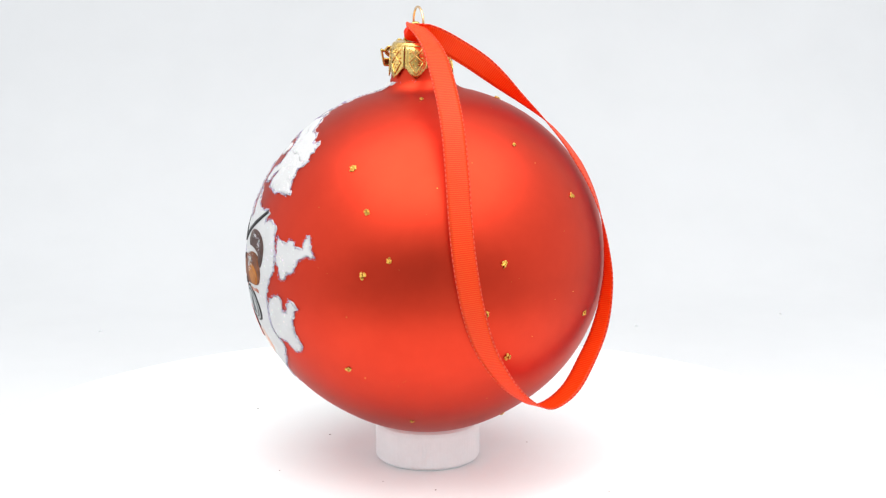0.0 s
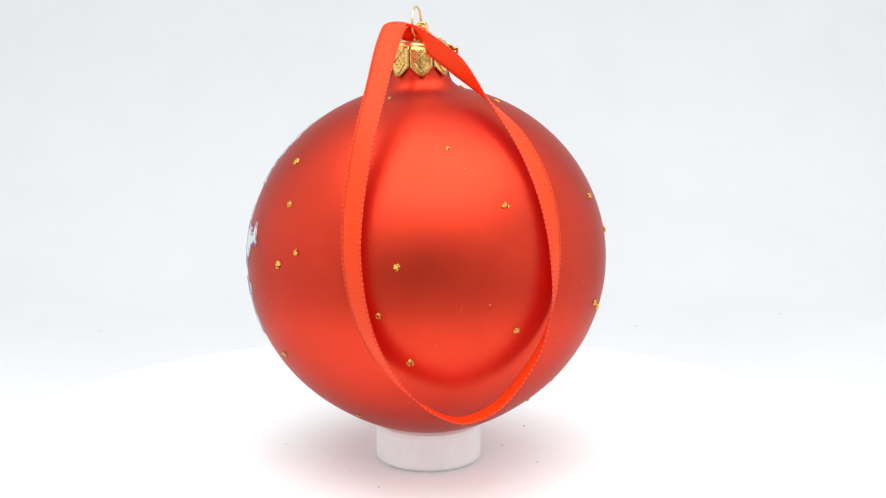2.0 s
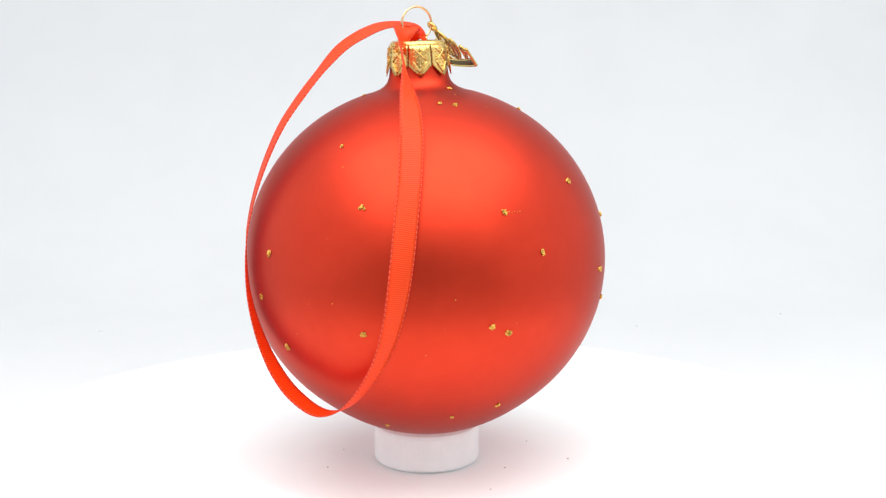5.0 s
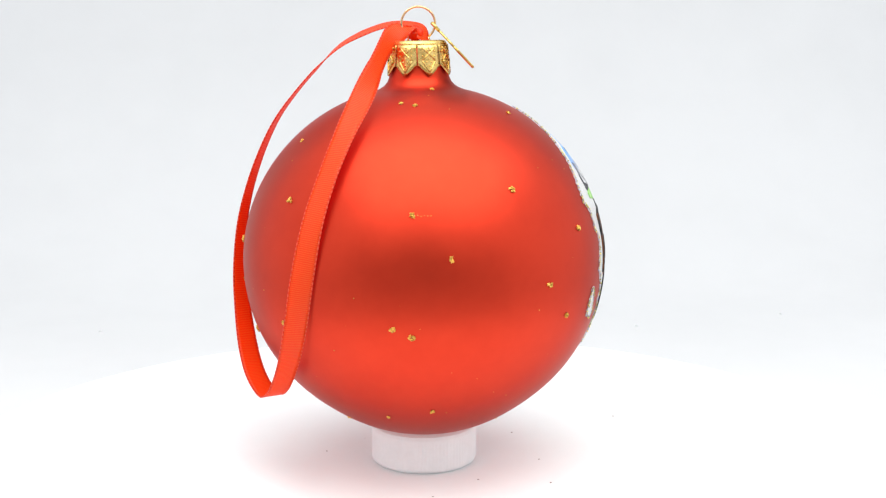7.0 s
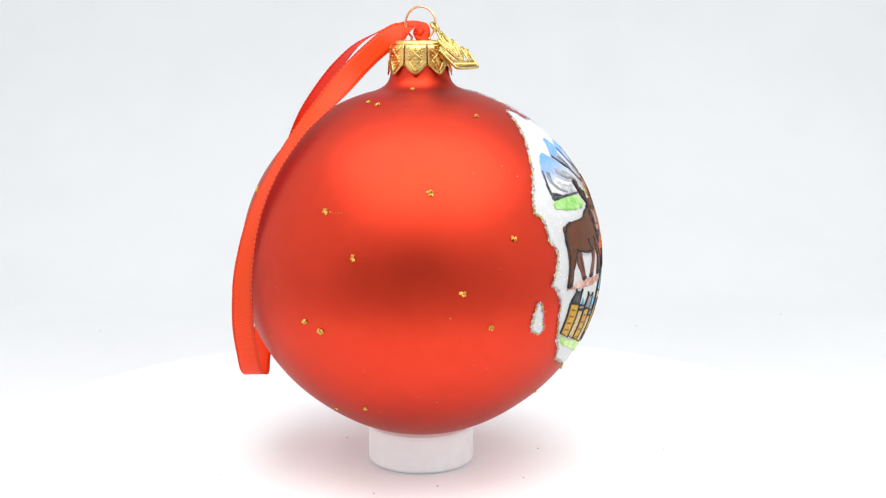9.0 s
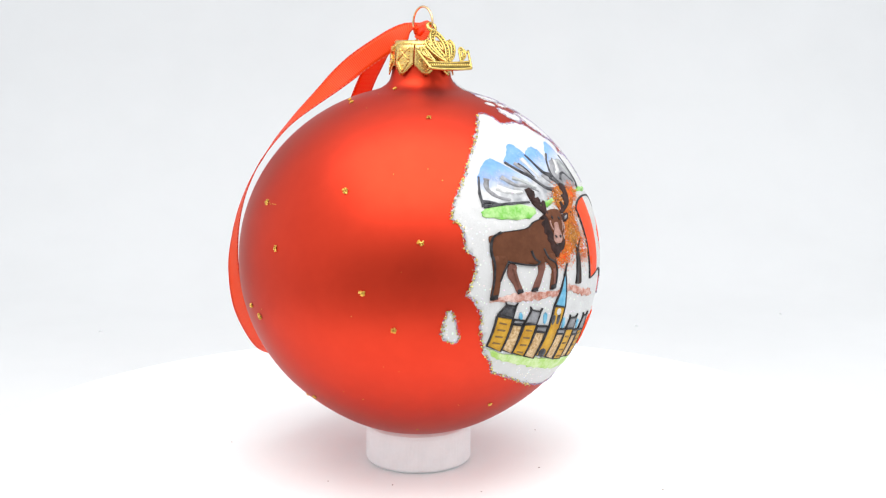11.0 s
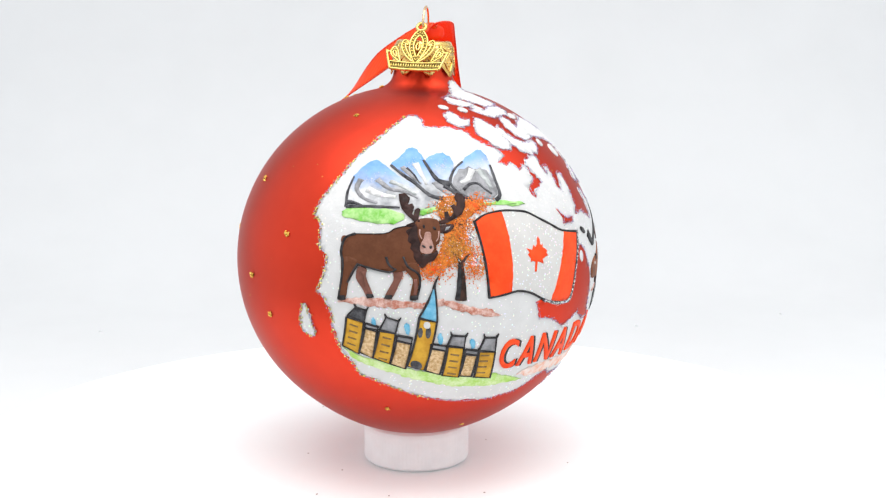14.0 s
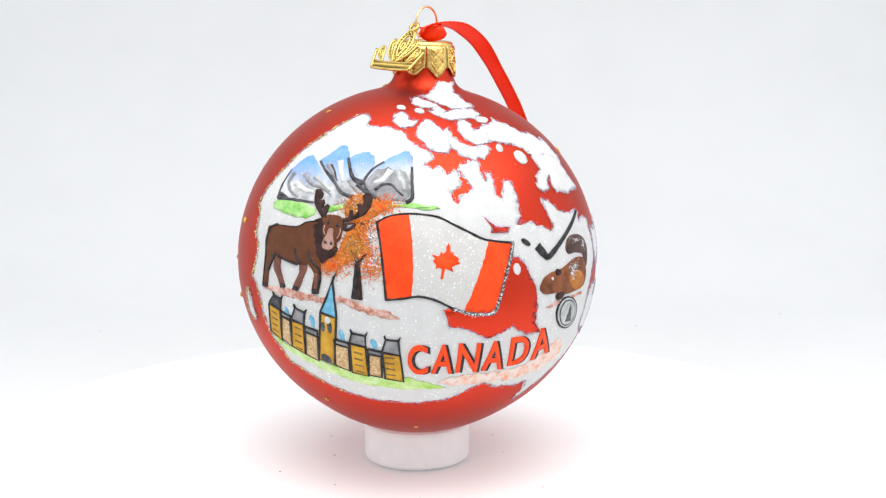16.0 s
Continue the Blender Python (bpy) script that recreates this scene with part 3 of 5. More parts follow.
stroke("brush_line", M_SLATE, 6, painting, [(-24.7, 30.6), (-28.6, 28.3), (-31.4, 24.1), (-29.7, 19.8), (-25.9, 16.9)], 0.288, 0.504)
stroke("brush_line", M_SLATE, 6, painting, [(-16.7, 27.9), (-17.3, 22.9), (-17.7, 17.8), (-19.7, 16.3)], 0.36, 0.648)
stroke("brush_line", M_SLATE, 6, painting, [(-28.4, 21.1), (-26.0, 22.6), (-23.4, 22.4), (-21.8, 20.2), (-20.2, 18.4)], 0.504, 0.288)
stroke("brush_line", M_SLATE, 6, painting, [(-33.7, 23.6), (-31.8, 21.6), (-30.0, 18.9)], 0.72, 0.432)
stroke("brush_streak", M_GREYROOF, 5, painting, [(-51.2, 31.3), (-48.9, 26.6), (-45.3, 24.5), (-42.1, 21.2)], 0.9, 0.3)
stroke("brush_streak", M_GREYROOF, 5, painting, [(-55.6, 33.1), (-58.1, 29.8), (-57.0, 25.4), (-53.8, 22.6)], 1, 0.4)
stroke("brush_streak", M_WHITE, 5, painting, [(-55.2, 28.7), (-52.3, 25.5), (-48.2, 23.2)], 1.2, 0.6)
stroke("brush_streak", M_WHITE, 5, painting, [(-38.6, 33.6), (-38.4, 29.5), (-38.3, 25.1)], 1.1, 0.4)
stroke("brush_streak", M_GREYROOF, 5, painting, [(-42.7, 33.5), (-41.4, 29.4), (-39.7, 25.9)], 0.8, 0.3)
stroke("brush_streak", M_GREYROOF, 5, painting, [(-27.3, 26.3), (-29.9, 23.8), (-29.3, 21.1)], 0.9, 0.4)
stroke("brush_streak", M_WHITE, 5, painting, [(-23.0, 27.5), (-25.7, 24.4), (-28.4, 23.5)], 1.1, 0.5)
stroke("brush_streak", M_SILVER, 5, painting, [(-21.2, 27.2), (-20.1, 23.4), (-19.9, 20.1)], 1.2, 0.6)
stroke("brush_streak", M_GREYROOF, 5, painting, [(-27.8, 18.9), (-24.6, 19.1), (-22.0, 17.6)], 1.4, 0.8)
stroke("brush_streak", M_GREYROOF, 5, painting, [(-35.5, 25.7), (-34.5, 22.8), (-32.5, 20.4)], 1.2, 0.6)
stroke("brush_streak", M_SILVER, 5, painting, [(-48.0, 29.3), (-45.2, 26.6), (-42.4, 22.4)], 0.8, 0.4)
paint("meadow", M_GREEN, 4, painting, [(-65.1, 21.8), (-63.6, 22.8), (-60.3, 22.9), (-52.4, 20.1), (-47.9, 17.1), (-47.8, 15.3), (-50.4, 14.5), (-53.7, 14.6), (-58.4, 16.4), (-63.0, 19.2)], rough=0.4)
paint("meadow", M_GREEN, 4, painting, [(-44.0, 17.4), (-38.3, 17.1), (-37.5, 16.2), (-40.4, 15.5), (-43.6, 15.7)], rough=0.4)
paint("meadow", M_GREEN, 4, painting, [(-25.7, 15.9), (-19.2, 15.8), (-17.0, 15.7), (-12.2, 14.7), (-9.8, 13.8), (-14.7, 13.8), (-20.3, 14.6)], rough=0.4)

# autumn tree
paint("trunk", M_BARK, 7, painting, [(-34.7, -0.6), (-35.0, -4.6), (-35.4, -8.2), (-35.8, -10.5), (-36.6, -12.6), (-35.1, -13.1), (-33.1, -13.1), (-34.1, -10.6), (-34.4, -8.3), (-34.2, -4.7), (-33.7, -0.7)])
paint("leaf_wash", M_LEAF, 4.5, painting, [(-36.7, 19.1), (-33.2, 19.8), (-29.7, 18.5), (-25.3, 16.6), (-25.3, 14.4), (-28.6, 12.7), (-31.3, 10.3), (-34.1, 9.7), (-36.4, 11.5), (-37.8, 14.0), (-35.8, 16.3)], rough=0.9)
paint("leaf_wash", M_LEAF, 4.5, painting, [(-38.2, 9.2), (-35.0, 10.2), (-31.7, 8.5), (-30.0, 4.7), (-30.2, 1.3), (-33.2, -0.8), (-36.9, -1.7), (-40.5, -2.0), (-42.2, 0.4), (-40.2, 3.0), (-38.3, 5.3)], rough=0.9)
TREE = [(-34.0, 16.3), (-35.5, 3.4), (-42.4, -2.1), (-30.6, -2.2), (-27.0, 15.8), (-32.6, 10.5)]
stroke("branch", M_BARK, 7, painting, [(-34.4, -1.7), (-35.3, 0.9), (-36.4, 2.5)], 0.45, 0.2)
stroke("branch", M_BARK, 7, painting, [(-34.1, -1.7), (-32.7, 0.2), (-31.5, 1.1)], 0.45, 0.2)
stroke("trunk_shade", M_BLACK, 8, painting, [(-34.8, -1.7), (-35.1, -5.5), (-35.4, -9.4), (-35.9, -12.6)], 0.45, 0.75)

# reddish ground
paint("earth", M_EARTH, 4, painting, [(-71.2, -10.8), (-66.9, -10.1), (-61.7, -9.9), (-53.5, -11.4), (-45.5, -13.1), (-44.7, -14.7), (-53.6, -14.4), (-61.8, -13.0), (-67.8, -12.0)], rough=0.4)
paint("earth", M_EARTH, 4, painting, [(-46.2, -12.8), (-40.0, -11.9), (-39.2, -14.2), (-45.2, -14.8)], rough=0.4)
paint("earth", M_EARTH, 4, painting, [(-40.8, -12.0), (-37.4, -12.9), (-34.0, -14.6), (-25.2, -17.1), (-22.2, -19.5), (-30.4, -18.1), (-37.3, -15.8), (-39.8, -14.1)], rough=0.4)
paint("earth", M_EARTH, 4, painting, [(24.1, -17.2), (29.5, -15.7), (33.8, -14.9), (43.9, -13.6), (44.1, -14.4), (34.0, -16.1), (27.2, -17.7)], rough=0.4)
paint("wash", M_PEACH, 4, painting, [(-8.7, -41.6), (-4.5, -40.0), (0.9, -38.9), (10.8, -38.5), (22.0, -37.8), (28.9, -33.8), (35.5, -29.3), (40.0, -36.6), (29.6, -42.1), (16.7, -42.9), (5.8, -42.7), (-3.6, -44.0)], rough=0.6)

# flag
paint("cloth", M_FLAGWHITE, 6, flag, [(-28.2, 11.0), (-24.5, 12.4), (-19.6, 12.6), (-15.6, 12.3), (-10.8, 11.2), (-6.9, 9.1), (-2.1, 6.4), (2.8, 4.3), (6.4, 3.7), (11.0, 3.3), (9.8, -1.7), (7.7, -9.3), (5.8, -17.0), (3.2, -17.7), (-2.1, -17.2), (-7.3, -15.6), (-12.3, -13.1), (-17.1, -12.0), (-21.9, -12.5), (-26.3, -12.9), (-26.9, -5.1), (-27.5, 2.7)])
paint("stripe", M_RED, 7, flag, [(-28.2, 11.0), (-24.5, 12.4), (-19.0, 12.6), (-18.6, 5.7), (-18.5, -2.7), (-19.0, -12.0), (-22.7, -12.5), (-26.3, -12.9), (-26.9, -4.2), (-27.5, 4.4)], rough=0.12)
paint("stripe", M_RED, 7, flag, [(3.5, 4.1), (7.3, 3.7), (11.0, 3.3), (9.8, -1.7), (7.7, -9.3), (5.8, -16.6), (3.2, -17.7), (0.5, -17.3), (-3.9, -16.8), (-1.1, -9.8), (1.2, -3.2)], rough=0.15)
paint("maple_leaf", M_RED, 7, flag, [(-8.4, 3.6), (-7.9, 2.6), (-8.0, 1.2), (-7.5, 0.7), (-7.0, 1.2), (-7.1, 0.1), (-6.3, -0.3), (-5.4, -1.1), (-5.9, -1.6), (-5.2, -2.5), (-6.3, -2.8), (-7.6, -3.4), (-7.3, -4.8), (-8.9, -4.1), (-9.6, -3.9), (-10.2, -6.9), (-10.9, -6.8), (-10.5, -3.9), (-11.6, -3.5), (-12.2, -3.9), (-12.1, -2.7), (-13.0, -1.4), (-12.3, -0.9), (-13.3, 0.5), (-11.3, -0.2), (-10.5, 1.2), (-10.0, 0.4), (-9.1, 1.4), (-9.1, 2.4)])
stroke("outline", M_BLACK, 8, flag, [(-28.3, 10.7), (-24.5, 12.4), (-19.6, 12.8), (-15.6, 12.4), (-10.8, 11.4), (-6.9, 9.2), (-2.1, 6.6), (2.8, 4.3), (11.0, 3.3)], 0.2635, 0.34)
stroke("outline", M_BLACK, 8, flag, [(-28.3, 11.1), (-27.5, 2.7), (-26.9, -5.1), (-26.3, -13.1)], 0.323, 0.34)
stroke("outline", M_BLACK, 8, flag, [(-26.5, -13.1), (-21.9, -12.7), (-17.1, -12.0), (-12.3, -13.1), (-7.3, -15.6), (-2.1, -17.3), (3.5, -17.9)], 0.2805, 0.34)
BORDER = [(11.2, 3.5), (10.0, -1.7), (7.9, -9.3), (6.0, -17.0), (3.5, -17.9), (-1.2, -17.7), (-7.3, -15.9)]
stroke("outline", M_SLATE, 8, flag, BORDER, 0.62, 0.4)

# moose
paint("hind_leg", M_MOOSE2, 7, moose, [(-63.4, 1.4), (-61.1, 0.3), (-61.6, -2.5), (-60.7, -6.3), (-59.9, -9.8), (-61.7, -9.9), (-62.9, -6.5), (-64.5, -2.6)])
paint("fore_leg", M_MOOSE2, 7, moose, [(-53.4, -1.1), (-50.8, -2.2), (-52.4, -6.4), (-54.5, -10.7), (-56.6, -10.4), (-55.0, -6.8), (-53.7, -4.4)])
paint("body", M_MOOSE, 8, moose, [(-67.7, 7.8), (-65.7, 12.4), (-62.4, 13.3), (-54.3, 11.5), (-50.8, 12.6), (-47.9, 12.8), (-44.3, 12.6), (-43.3, 8.3), (-44.8, 3.0), (-46.8, -0.5), (-50.6, -1.8), (-54.6, -1.7), (-60.9, 0.7), (-63.8, 2.3), (-66.1, -0.3), (-67.7, 1.4)])
paint("hind_leg", M_MOOSE, 9, moose, [(-67.7, 5.6), (-63.4, 3.9), (-65.3, -1.0), (-67.0, -4.0), (-68.3, -10.0), (-70.6, -9.9), (-69.4, -3.8), (-68.7, 0.4)])
paint("fore_leg", M_MOOSE, 9, moose, [(-50.9, 0.1), (-46.7, 0.3), (-46.1, -4.2), (-47.0, -7.9), (-47.1, -11.5), (-49.4, -11.5), (-48.8, -7.7), (-48.3, -5.1), (-49.5, -2.7)])
paint("tail", M_MOOSE, 9, moose, [(-67.0, 12.2), (-66.3, 13.4), (-64.9, 13.1), (-64.8, 11.7), (-66.0, 10.7), (-67.0, 10.9)])
paint("mane", M_DARK, 9, moose, [(-47.8, 11.4), (-45.7, 12.1), (-44.6, 12.7), (-44.5, 10.4), (-45.0, 8.6), (-44.8, 5.8), (-45.3, 3.4), (-44.0, 2.5), (-41.7, 2.9), (-40.6, 3.6), (-40.5, 2.3), (-42.0, 0.4), (-43.5, 0.0), (-45.3, -1.6), (-46.4, 0.1), (-47.3, 2.0), (-47.2, 3.9), (-47.9, 5.3), (-47.4, 6.6), (-48.2, 7.8), (-47.7, 9.5), (-48.1, 10.7)])
paint("head", M_MOOSE, 10, moose, [(-45.0, 13.3), (-43.1, 14.3), (-40.7, 14.0), (-38.8, 13.1), (-38.4, 11.5), (-38.9, 8.1), (-39.6, 5.8), (-40.6, 5.1), (-40.8, 3.7), (-41.7, 2.9), (-44.0, 2.8), (-45.3, 3.4), (-44.8, 5.8), (-45.1, 9.0), (-44.7, 11.7)])
paint("muzzle", M_MUZZLE, 11, moose, [(-42.8, 9.7), (-41.4, 9.3), (-41.6, 7.4), (-41.4, 5.2), (-41.6, 3.8), (-42.9, 2.7), (-44.7, 3.3), (-45.3, 4.5), (-44.7, 6.3), (-43.7, 7.8)])
paint("ear", M_DARK, 9, moose, [(-38.8, 11.0), (-36.8, 11.0), (-35.3, 11.1), (-34.5, 10.1), (-36.5, 8.6), (-38.6, 8.9)])
paint("ear", M_DARK, 9, moose, [(-47.6, 13.1), (-44.6, 13.6), (-45.1, 12.2), (-47.0, 12.2)])
paint("inner_ear", M_GREYROOF, 11, moose, [(-36.8, 10.3), (-35.5, 10.4), (-36.3, 9.5), (-37.4, 9.3)])
paint("antler", M_DARK, 10, moose, [(-47.0, 23.9), (-45.2, 23.8), (-44.3, 21.9), (-44.9, 20.6), (-45.6, 20.0), (-45.2, 19.7), (-44.2, 19.8), (-44.0, 18.6), (-44.7, 17.2), (-45.2, 16.5), (-44.9, 15.8), (-44.0, 17.6), (-43.0, 18.0), (-42.5, 17.3), (-43.3, 15.5), (-43.8, 14.4), (-43.5, 13.4), (-45.0, 13.3), (-45.8, 14.9), (-46.9, 16.9), (-47.6, 18.9), (-47.5, 21.5)])
paint("antler", M_DARK, 10, moose, [(-38.4, 12.6), (-36.6, 12.8), (-36.2, 15.0), (-35.1, 15.2), (-35.1, 13.9), (-34.8, 13.3), (-33.6, 14.5), (-33.6, 15.8), (-34.0, 16.8), (-32.7, 17.0), (-32.3, 16.2), (-31.8, 17.4), (-32.0, 19.3), (-30.9, 20.5), (-29.4, 19.8), (-29.1, 18.2), (-29.8, 15.7), (-31.3, 13.6), (-33.3, 12.6), (-35.1, 12.0), (-36.9, 11.4), (-38.4, 11.5)])
paint("hoof", M_BLACK, 10, moose, [(-70.3, -8.6), (-68.2, -8.7), (-68.3, -10.5), (-70.6, -10.4)])
paint("hoof", M_BLACK, 10, moose, [(-61.8, -8.6), (-60.0, -8.8), (-59.7, -10.0), (-61.7, -10.3)])
paint("hoof", M_BLACK, 10, moose, [(-56.2, -9.4), (-54.3, -9.6), (-54.5, -10.9), (-56.8, -10.6)])
paint("hoof", M_BLACK, 10, moose, [(-49.2, -10.2), (-46.9, -10.2), (-47.1, -11.7), (-49.4, -11.7)])
stroke("outline", M_BLACK, 11, moose, [(-62.4, 13.3), (-65.7, 12.4), (-67.7, 7.8), (-67.9, 2.5), (-70.4, -9.9)], 0.475, 0.285)
stroke("outline", M_BLACK, 11, moose, [(-63.4, 2.4), (-65.5, -0.8), (-67.2, -4.0)], 0.38, 0.2375)
stroke("outline", M_BLACK, 11, moose, [(-63.7, 2.5), (-59.3, 0.1), (-54.6, -1.7), (-52.6, -0.8)], 0.3325, 0.285)
stroke("outline", M_BLACK, 11, moose, [(-55.0, 3.6), (-54.4, 0.6), (-52.6, -1.2)], 0.38, 0.2375)
stroke("outline", M_BLACK, 11, moose, [(-50.2, 2.9), (-49.3, -0.5), (-46.7, -3.1), (-46.3, -6.1), (-47.1, -10.1)], 0.285, 0.3325)
stroke("outline", M_BLACK, 11, moose, [(-62.4, 13.3), (-54.3, 11.5), (-50.8, 12.6), (-47.6, 12.7)], 0.1425, 0.1425)
stroke("pale_fur", M_MUZZLE, 11, moose, [(-44.2, 10.9), (-44.5, 9.3), (-44.2, 7.7)], 0.22, 0.15)
stroke("pale_fur", M_MUZZLE, 11, moose, [(-39.1, 9.4), (-39.5, 7.6), (-40.4, 6.3)], 0.18, 0.12)
stroke("pale_fur", M_MOOSE2, 11, moose, [(-47.6, -4.8), (-47.6, -7.5), (-48.0, -9.9)], 0.55, 0.45)
stroke("pale_fur", M_MOOSE2, 11, moose, [(-62.2, -0.4), (-61.7, -4.5), (-61.0, -8.1)], 0.5, 0.4)
oval("eye", M_BLACK, 12, moose, [(-44.1, 5.3), (-43.6, 5.0), (-44.1, 4.9)])
oval("eye", M_BLACK, 12, moose, [(-42.2, 4.8), (-41.8, 4.7), (-42.3, 4.3)])
oval("eye", M_BLACK, 12, moose, [(-40.1, 10.5), (-39.7, 10.2), (-40.2, 10.0)])
oval("eye", M_BLACK, 12, moose, [(-42.9, 11.6), (-42.6, 11.4), (-43.0, 11.0)])

# parliament
paint("wing", M_STONE, 6, parliament, [(-62.3, -21.3), (-58.7, -22.1), (-59.0, -34.0), (-63.4, -31.8)], ink=.31)
paint("wing", M_STONE, 6, parliament, [(-52.7, -26.4), (-48.2, -27.4), (-48.3, -37.7), (-53.3, -35.9)], ink=.31)
paint("wing", M_STONE, 6, parliament, [(-42.3, -28.9), (-37.6, -30.1), (-37.2, -39.7), (-42.1, -38.1)], ink=.31)
paint("wing", M_STONE, 6, parliament, [(-31.3, -31.4), (-27.3, -32.3), (-26.7, -40.7), (-30.9, -40.3)], ink=.31)
paint("block", M_OCHRE, 7, parliament, [(-68.1, -17.2), (-62.7, -19.3), (-63.5, -32.6), (-69.0, -29.5)], ink=.31)
paint("block", M_OCHRE, 7, parliament, [(-58.0, -22.5), (-53.2, -23.5), (-53.5, -35.9), (-58.9, -33.7)], ink=.31)
paint("clock_tower", M_OCHRE, 7, parliament, [(-46.7, -18.1), (-41.5, -19.7), (-42.5, -37.9), (-48.0, -36.4)], ink=.31)
paint("block", M_OCHRE, 7, parliament, [(-37.3, -28.4), (-32.2, -29.3), (-30.9, -40.8), (-36.4, -40.0)], ink=.31)
paint("block", M_OCHRE, 7, parliament, [(-27.1, -30.9), (-21.6, -31.5), (-19.7, -41.8), (-25.6, -41.0)], ink=.31)
paint("roof", M_GREYROOF, 7, parliament, [(-62.2, -19.7), (-58.4, -21.0), (-58.6, -22.8), (-62.4, -21.6)], ink=.31)
paint("roof", M_GREYROOF, 7, parliament, [(-52.7, -24.2), (-48.1, -25.2), (-48.2, -27.4), (-52.7, -26.1)], ink=.31)
paint("roof", M_GREYROOF, 7, parliament, [(-42.4, -27.4), (-37.7, -28.4), (-37.7, -30.1), (-42.3, -29.1)], ink=.31)
paint("roof", M_GREYROOF, 7, parliament, [(-31.5, -29.9), (-27.4, -30.6), (-27.3, -32.3), (-31.5, -31.6)], ink=.31)
paint("roof", M_SLATE, 7, parliament, [(-67.9, -16.7), (-65.2, -13.4), (-62.0, -14.7), (-62.7, -19.3)], ink=.31)
paint("roof", M_GREYROOF, 7, parliament, [(-58.0, -22.1), (-56.2, -17.4), (-52.5, -18.9), (-53.2, -23.5)], ink=.31)
paint("spire", M_BLUE, 7, parliament, [(-46.7, -17.9), (-44.4, -12.8), (-42.3, -7.4), (-41.4, -19.6)], ink=.31)
paint("roof", M_GREYROOF, 7, parliament, [(-37.4, -28.2), (-36.6, -24.6), (-32.4, -25.2), (-32.2, -29.1)], ink=.31)
paint("roof", M_GREYROOF, 7, parliament, [(-27.2, -30.6), (-26.2, -26.1), (-22.4, -26.4), (-21.6, -31.5)], ink=.31)
for left, right in (((-65.2, -13.4), (-62.0, -14.7)), ((-56.2, -17.4), (-52.5, -18.9)), ((-36.6, -24.6), (-32.4, -25.2)), ((-26.2, -26.1), (-22.4, -26.4))):
    stroke("finial", M_BLACK, 9, parliament, [left, (left[0] - 0.5, left[1] + 1.3)], 0.32, 0.12)
    stroke("finial", M_BLACK, 9, parliament, [right, (right[0] + 0.6, right[1] + 1.2)], 0.32, 0.12)
stroke("finial", M_BLACK, 9, parliament, [(-42.6, -8.6), (-42.0, -6.4), (-41.0, -4.6)], 0.42, 0.12)
oval("dormer", M_BLUE, 5, parliament, [(-59.8, -19.3), (-59.1, -19.7), (-59.6, -21.0)], rough=0.2)
oval("dormer", M_BLUE, 5, parliament, [(-49.9, -21.8), (-49.0, -22.3), (-49.7, -23.9)], rough=0.2)
oval("dormer", M_BLUE, 5, parliament, [(-39.9, -25.8), (-39.0, -26.3), (-39.7, -27.7)], rough=0.2)
oval("dormer", M_BLUE, 5, parliament, [(-29.7, -28.0), (-28.8, -28.3), (-29.4, -29.7)], rough=0.2)
oval("clock", M_WHITE, 9, parliament, [(-44.3, -20.6), (-43.3, -20.8), (-44.3, -19.4)])
oval("arch", M_SLATE, 8, parliament, [(-46.0, -23.2), (-45.3, -23.4), (-46.0, -25.0)])
oval("arch", M_SLATE, 8, parliament, [(-43.7, -23.2), (-42.9, -23.5), (-43.7, -25.3)])
oval("arch", M_SLATE, 8, parliament, [(-45.4, -35.8), (-43.5, -36.4), (-45.5, -34.1)])
stroke("window", M_BROWN, 8, parliament, [(-67.0, -20.1), (-64.4, -21.2)], 0.3, 0.3)
stroke("window", M_BROWN, 8, parliament, [(-67.2, -22.8), (-64.5, -23.7)], 0.3, 0.3)
stroke("window", M_BROWN, 8, parliament, [(-67.4, -25.5), (-64.7, -26.4)], 0.3, 0.3)
stroke("window", M_BROWN, 8, parliament, [(-67.5, -28.2), (-64.8, -29.1)], 0.3, 0.3)
stroke("window", M_BROWN, 8, parliament, [(-56.8, -24.9), (-54.2, -25.7)], 0.3, 0.3)
stroke("window", M_BROWN, 8, parliament, [(-57.0, -27.7), (-54.4, -28.5)], 0.3, 0.3)
stroke("window", M_BROWN, 8, parliament, [(-57.2, -30.6), (-54.5, -31.3)], 0.3, 0.3)
stroke("window", M_BROWN, 8, parliament, [(-57.2, -33.5), (-54.5, -34.3)], 0.3, 0.3)
stroke("window", M_BROWN, 8, parliament, [(-35.9, -31.4), (-33.2, -32.0)], 0.3, 0.3)
stroke("window", M_BROWN, 8, parliament, [(-35.7, -33.9), (-32.9, -34.4)], 0.3, 0.3)
stroke("window", M_BROWN, 8, parliament, [(-35.5, -36.4), (-32.6, -36.9)], 0.3, 0.3)
stroke("window", M_BROWN, 8, parliament, [(-35.1, -39.0), (-32.2, -39.5)], 0.3, 0.3)
stroke("window", M_BROWN, 8, parliament, [(-26.2, -32.4), (-23.2, -32.6)], 0.3, 0.3)
stroke("window", M_BROWN, 8, parliament, [(-26.0, -34.6), (-23.1, -34.8)], 0.3, 0.3)
stroke("window", M_BROWN, 8, parliament, [(-25.8, -36.8), (-22.8, -37.0)], 0.3, 0.3)
stroke("window", M_BROWN, 8, parliament, [(-25.5, -39.1), (-22.4, -39.4)], 0.3, 0.3)
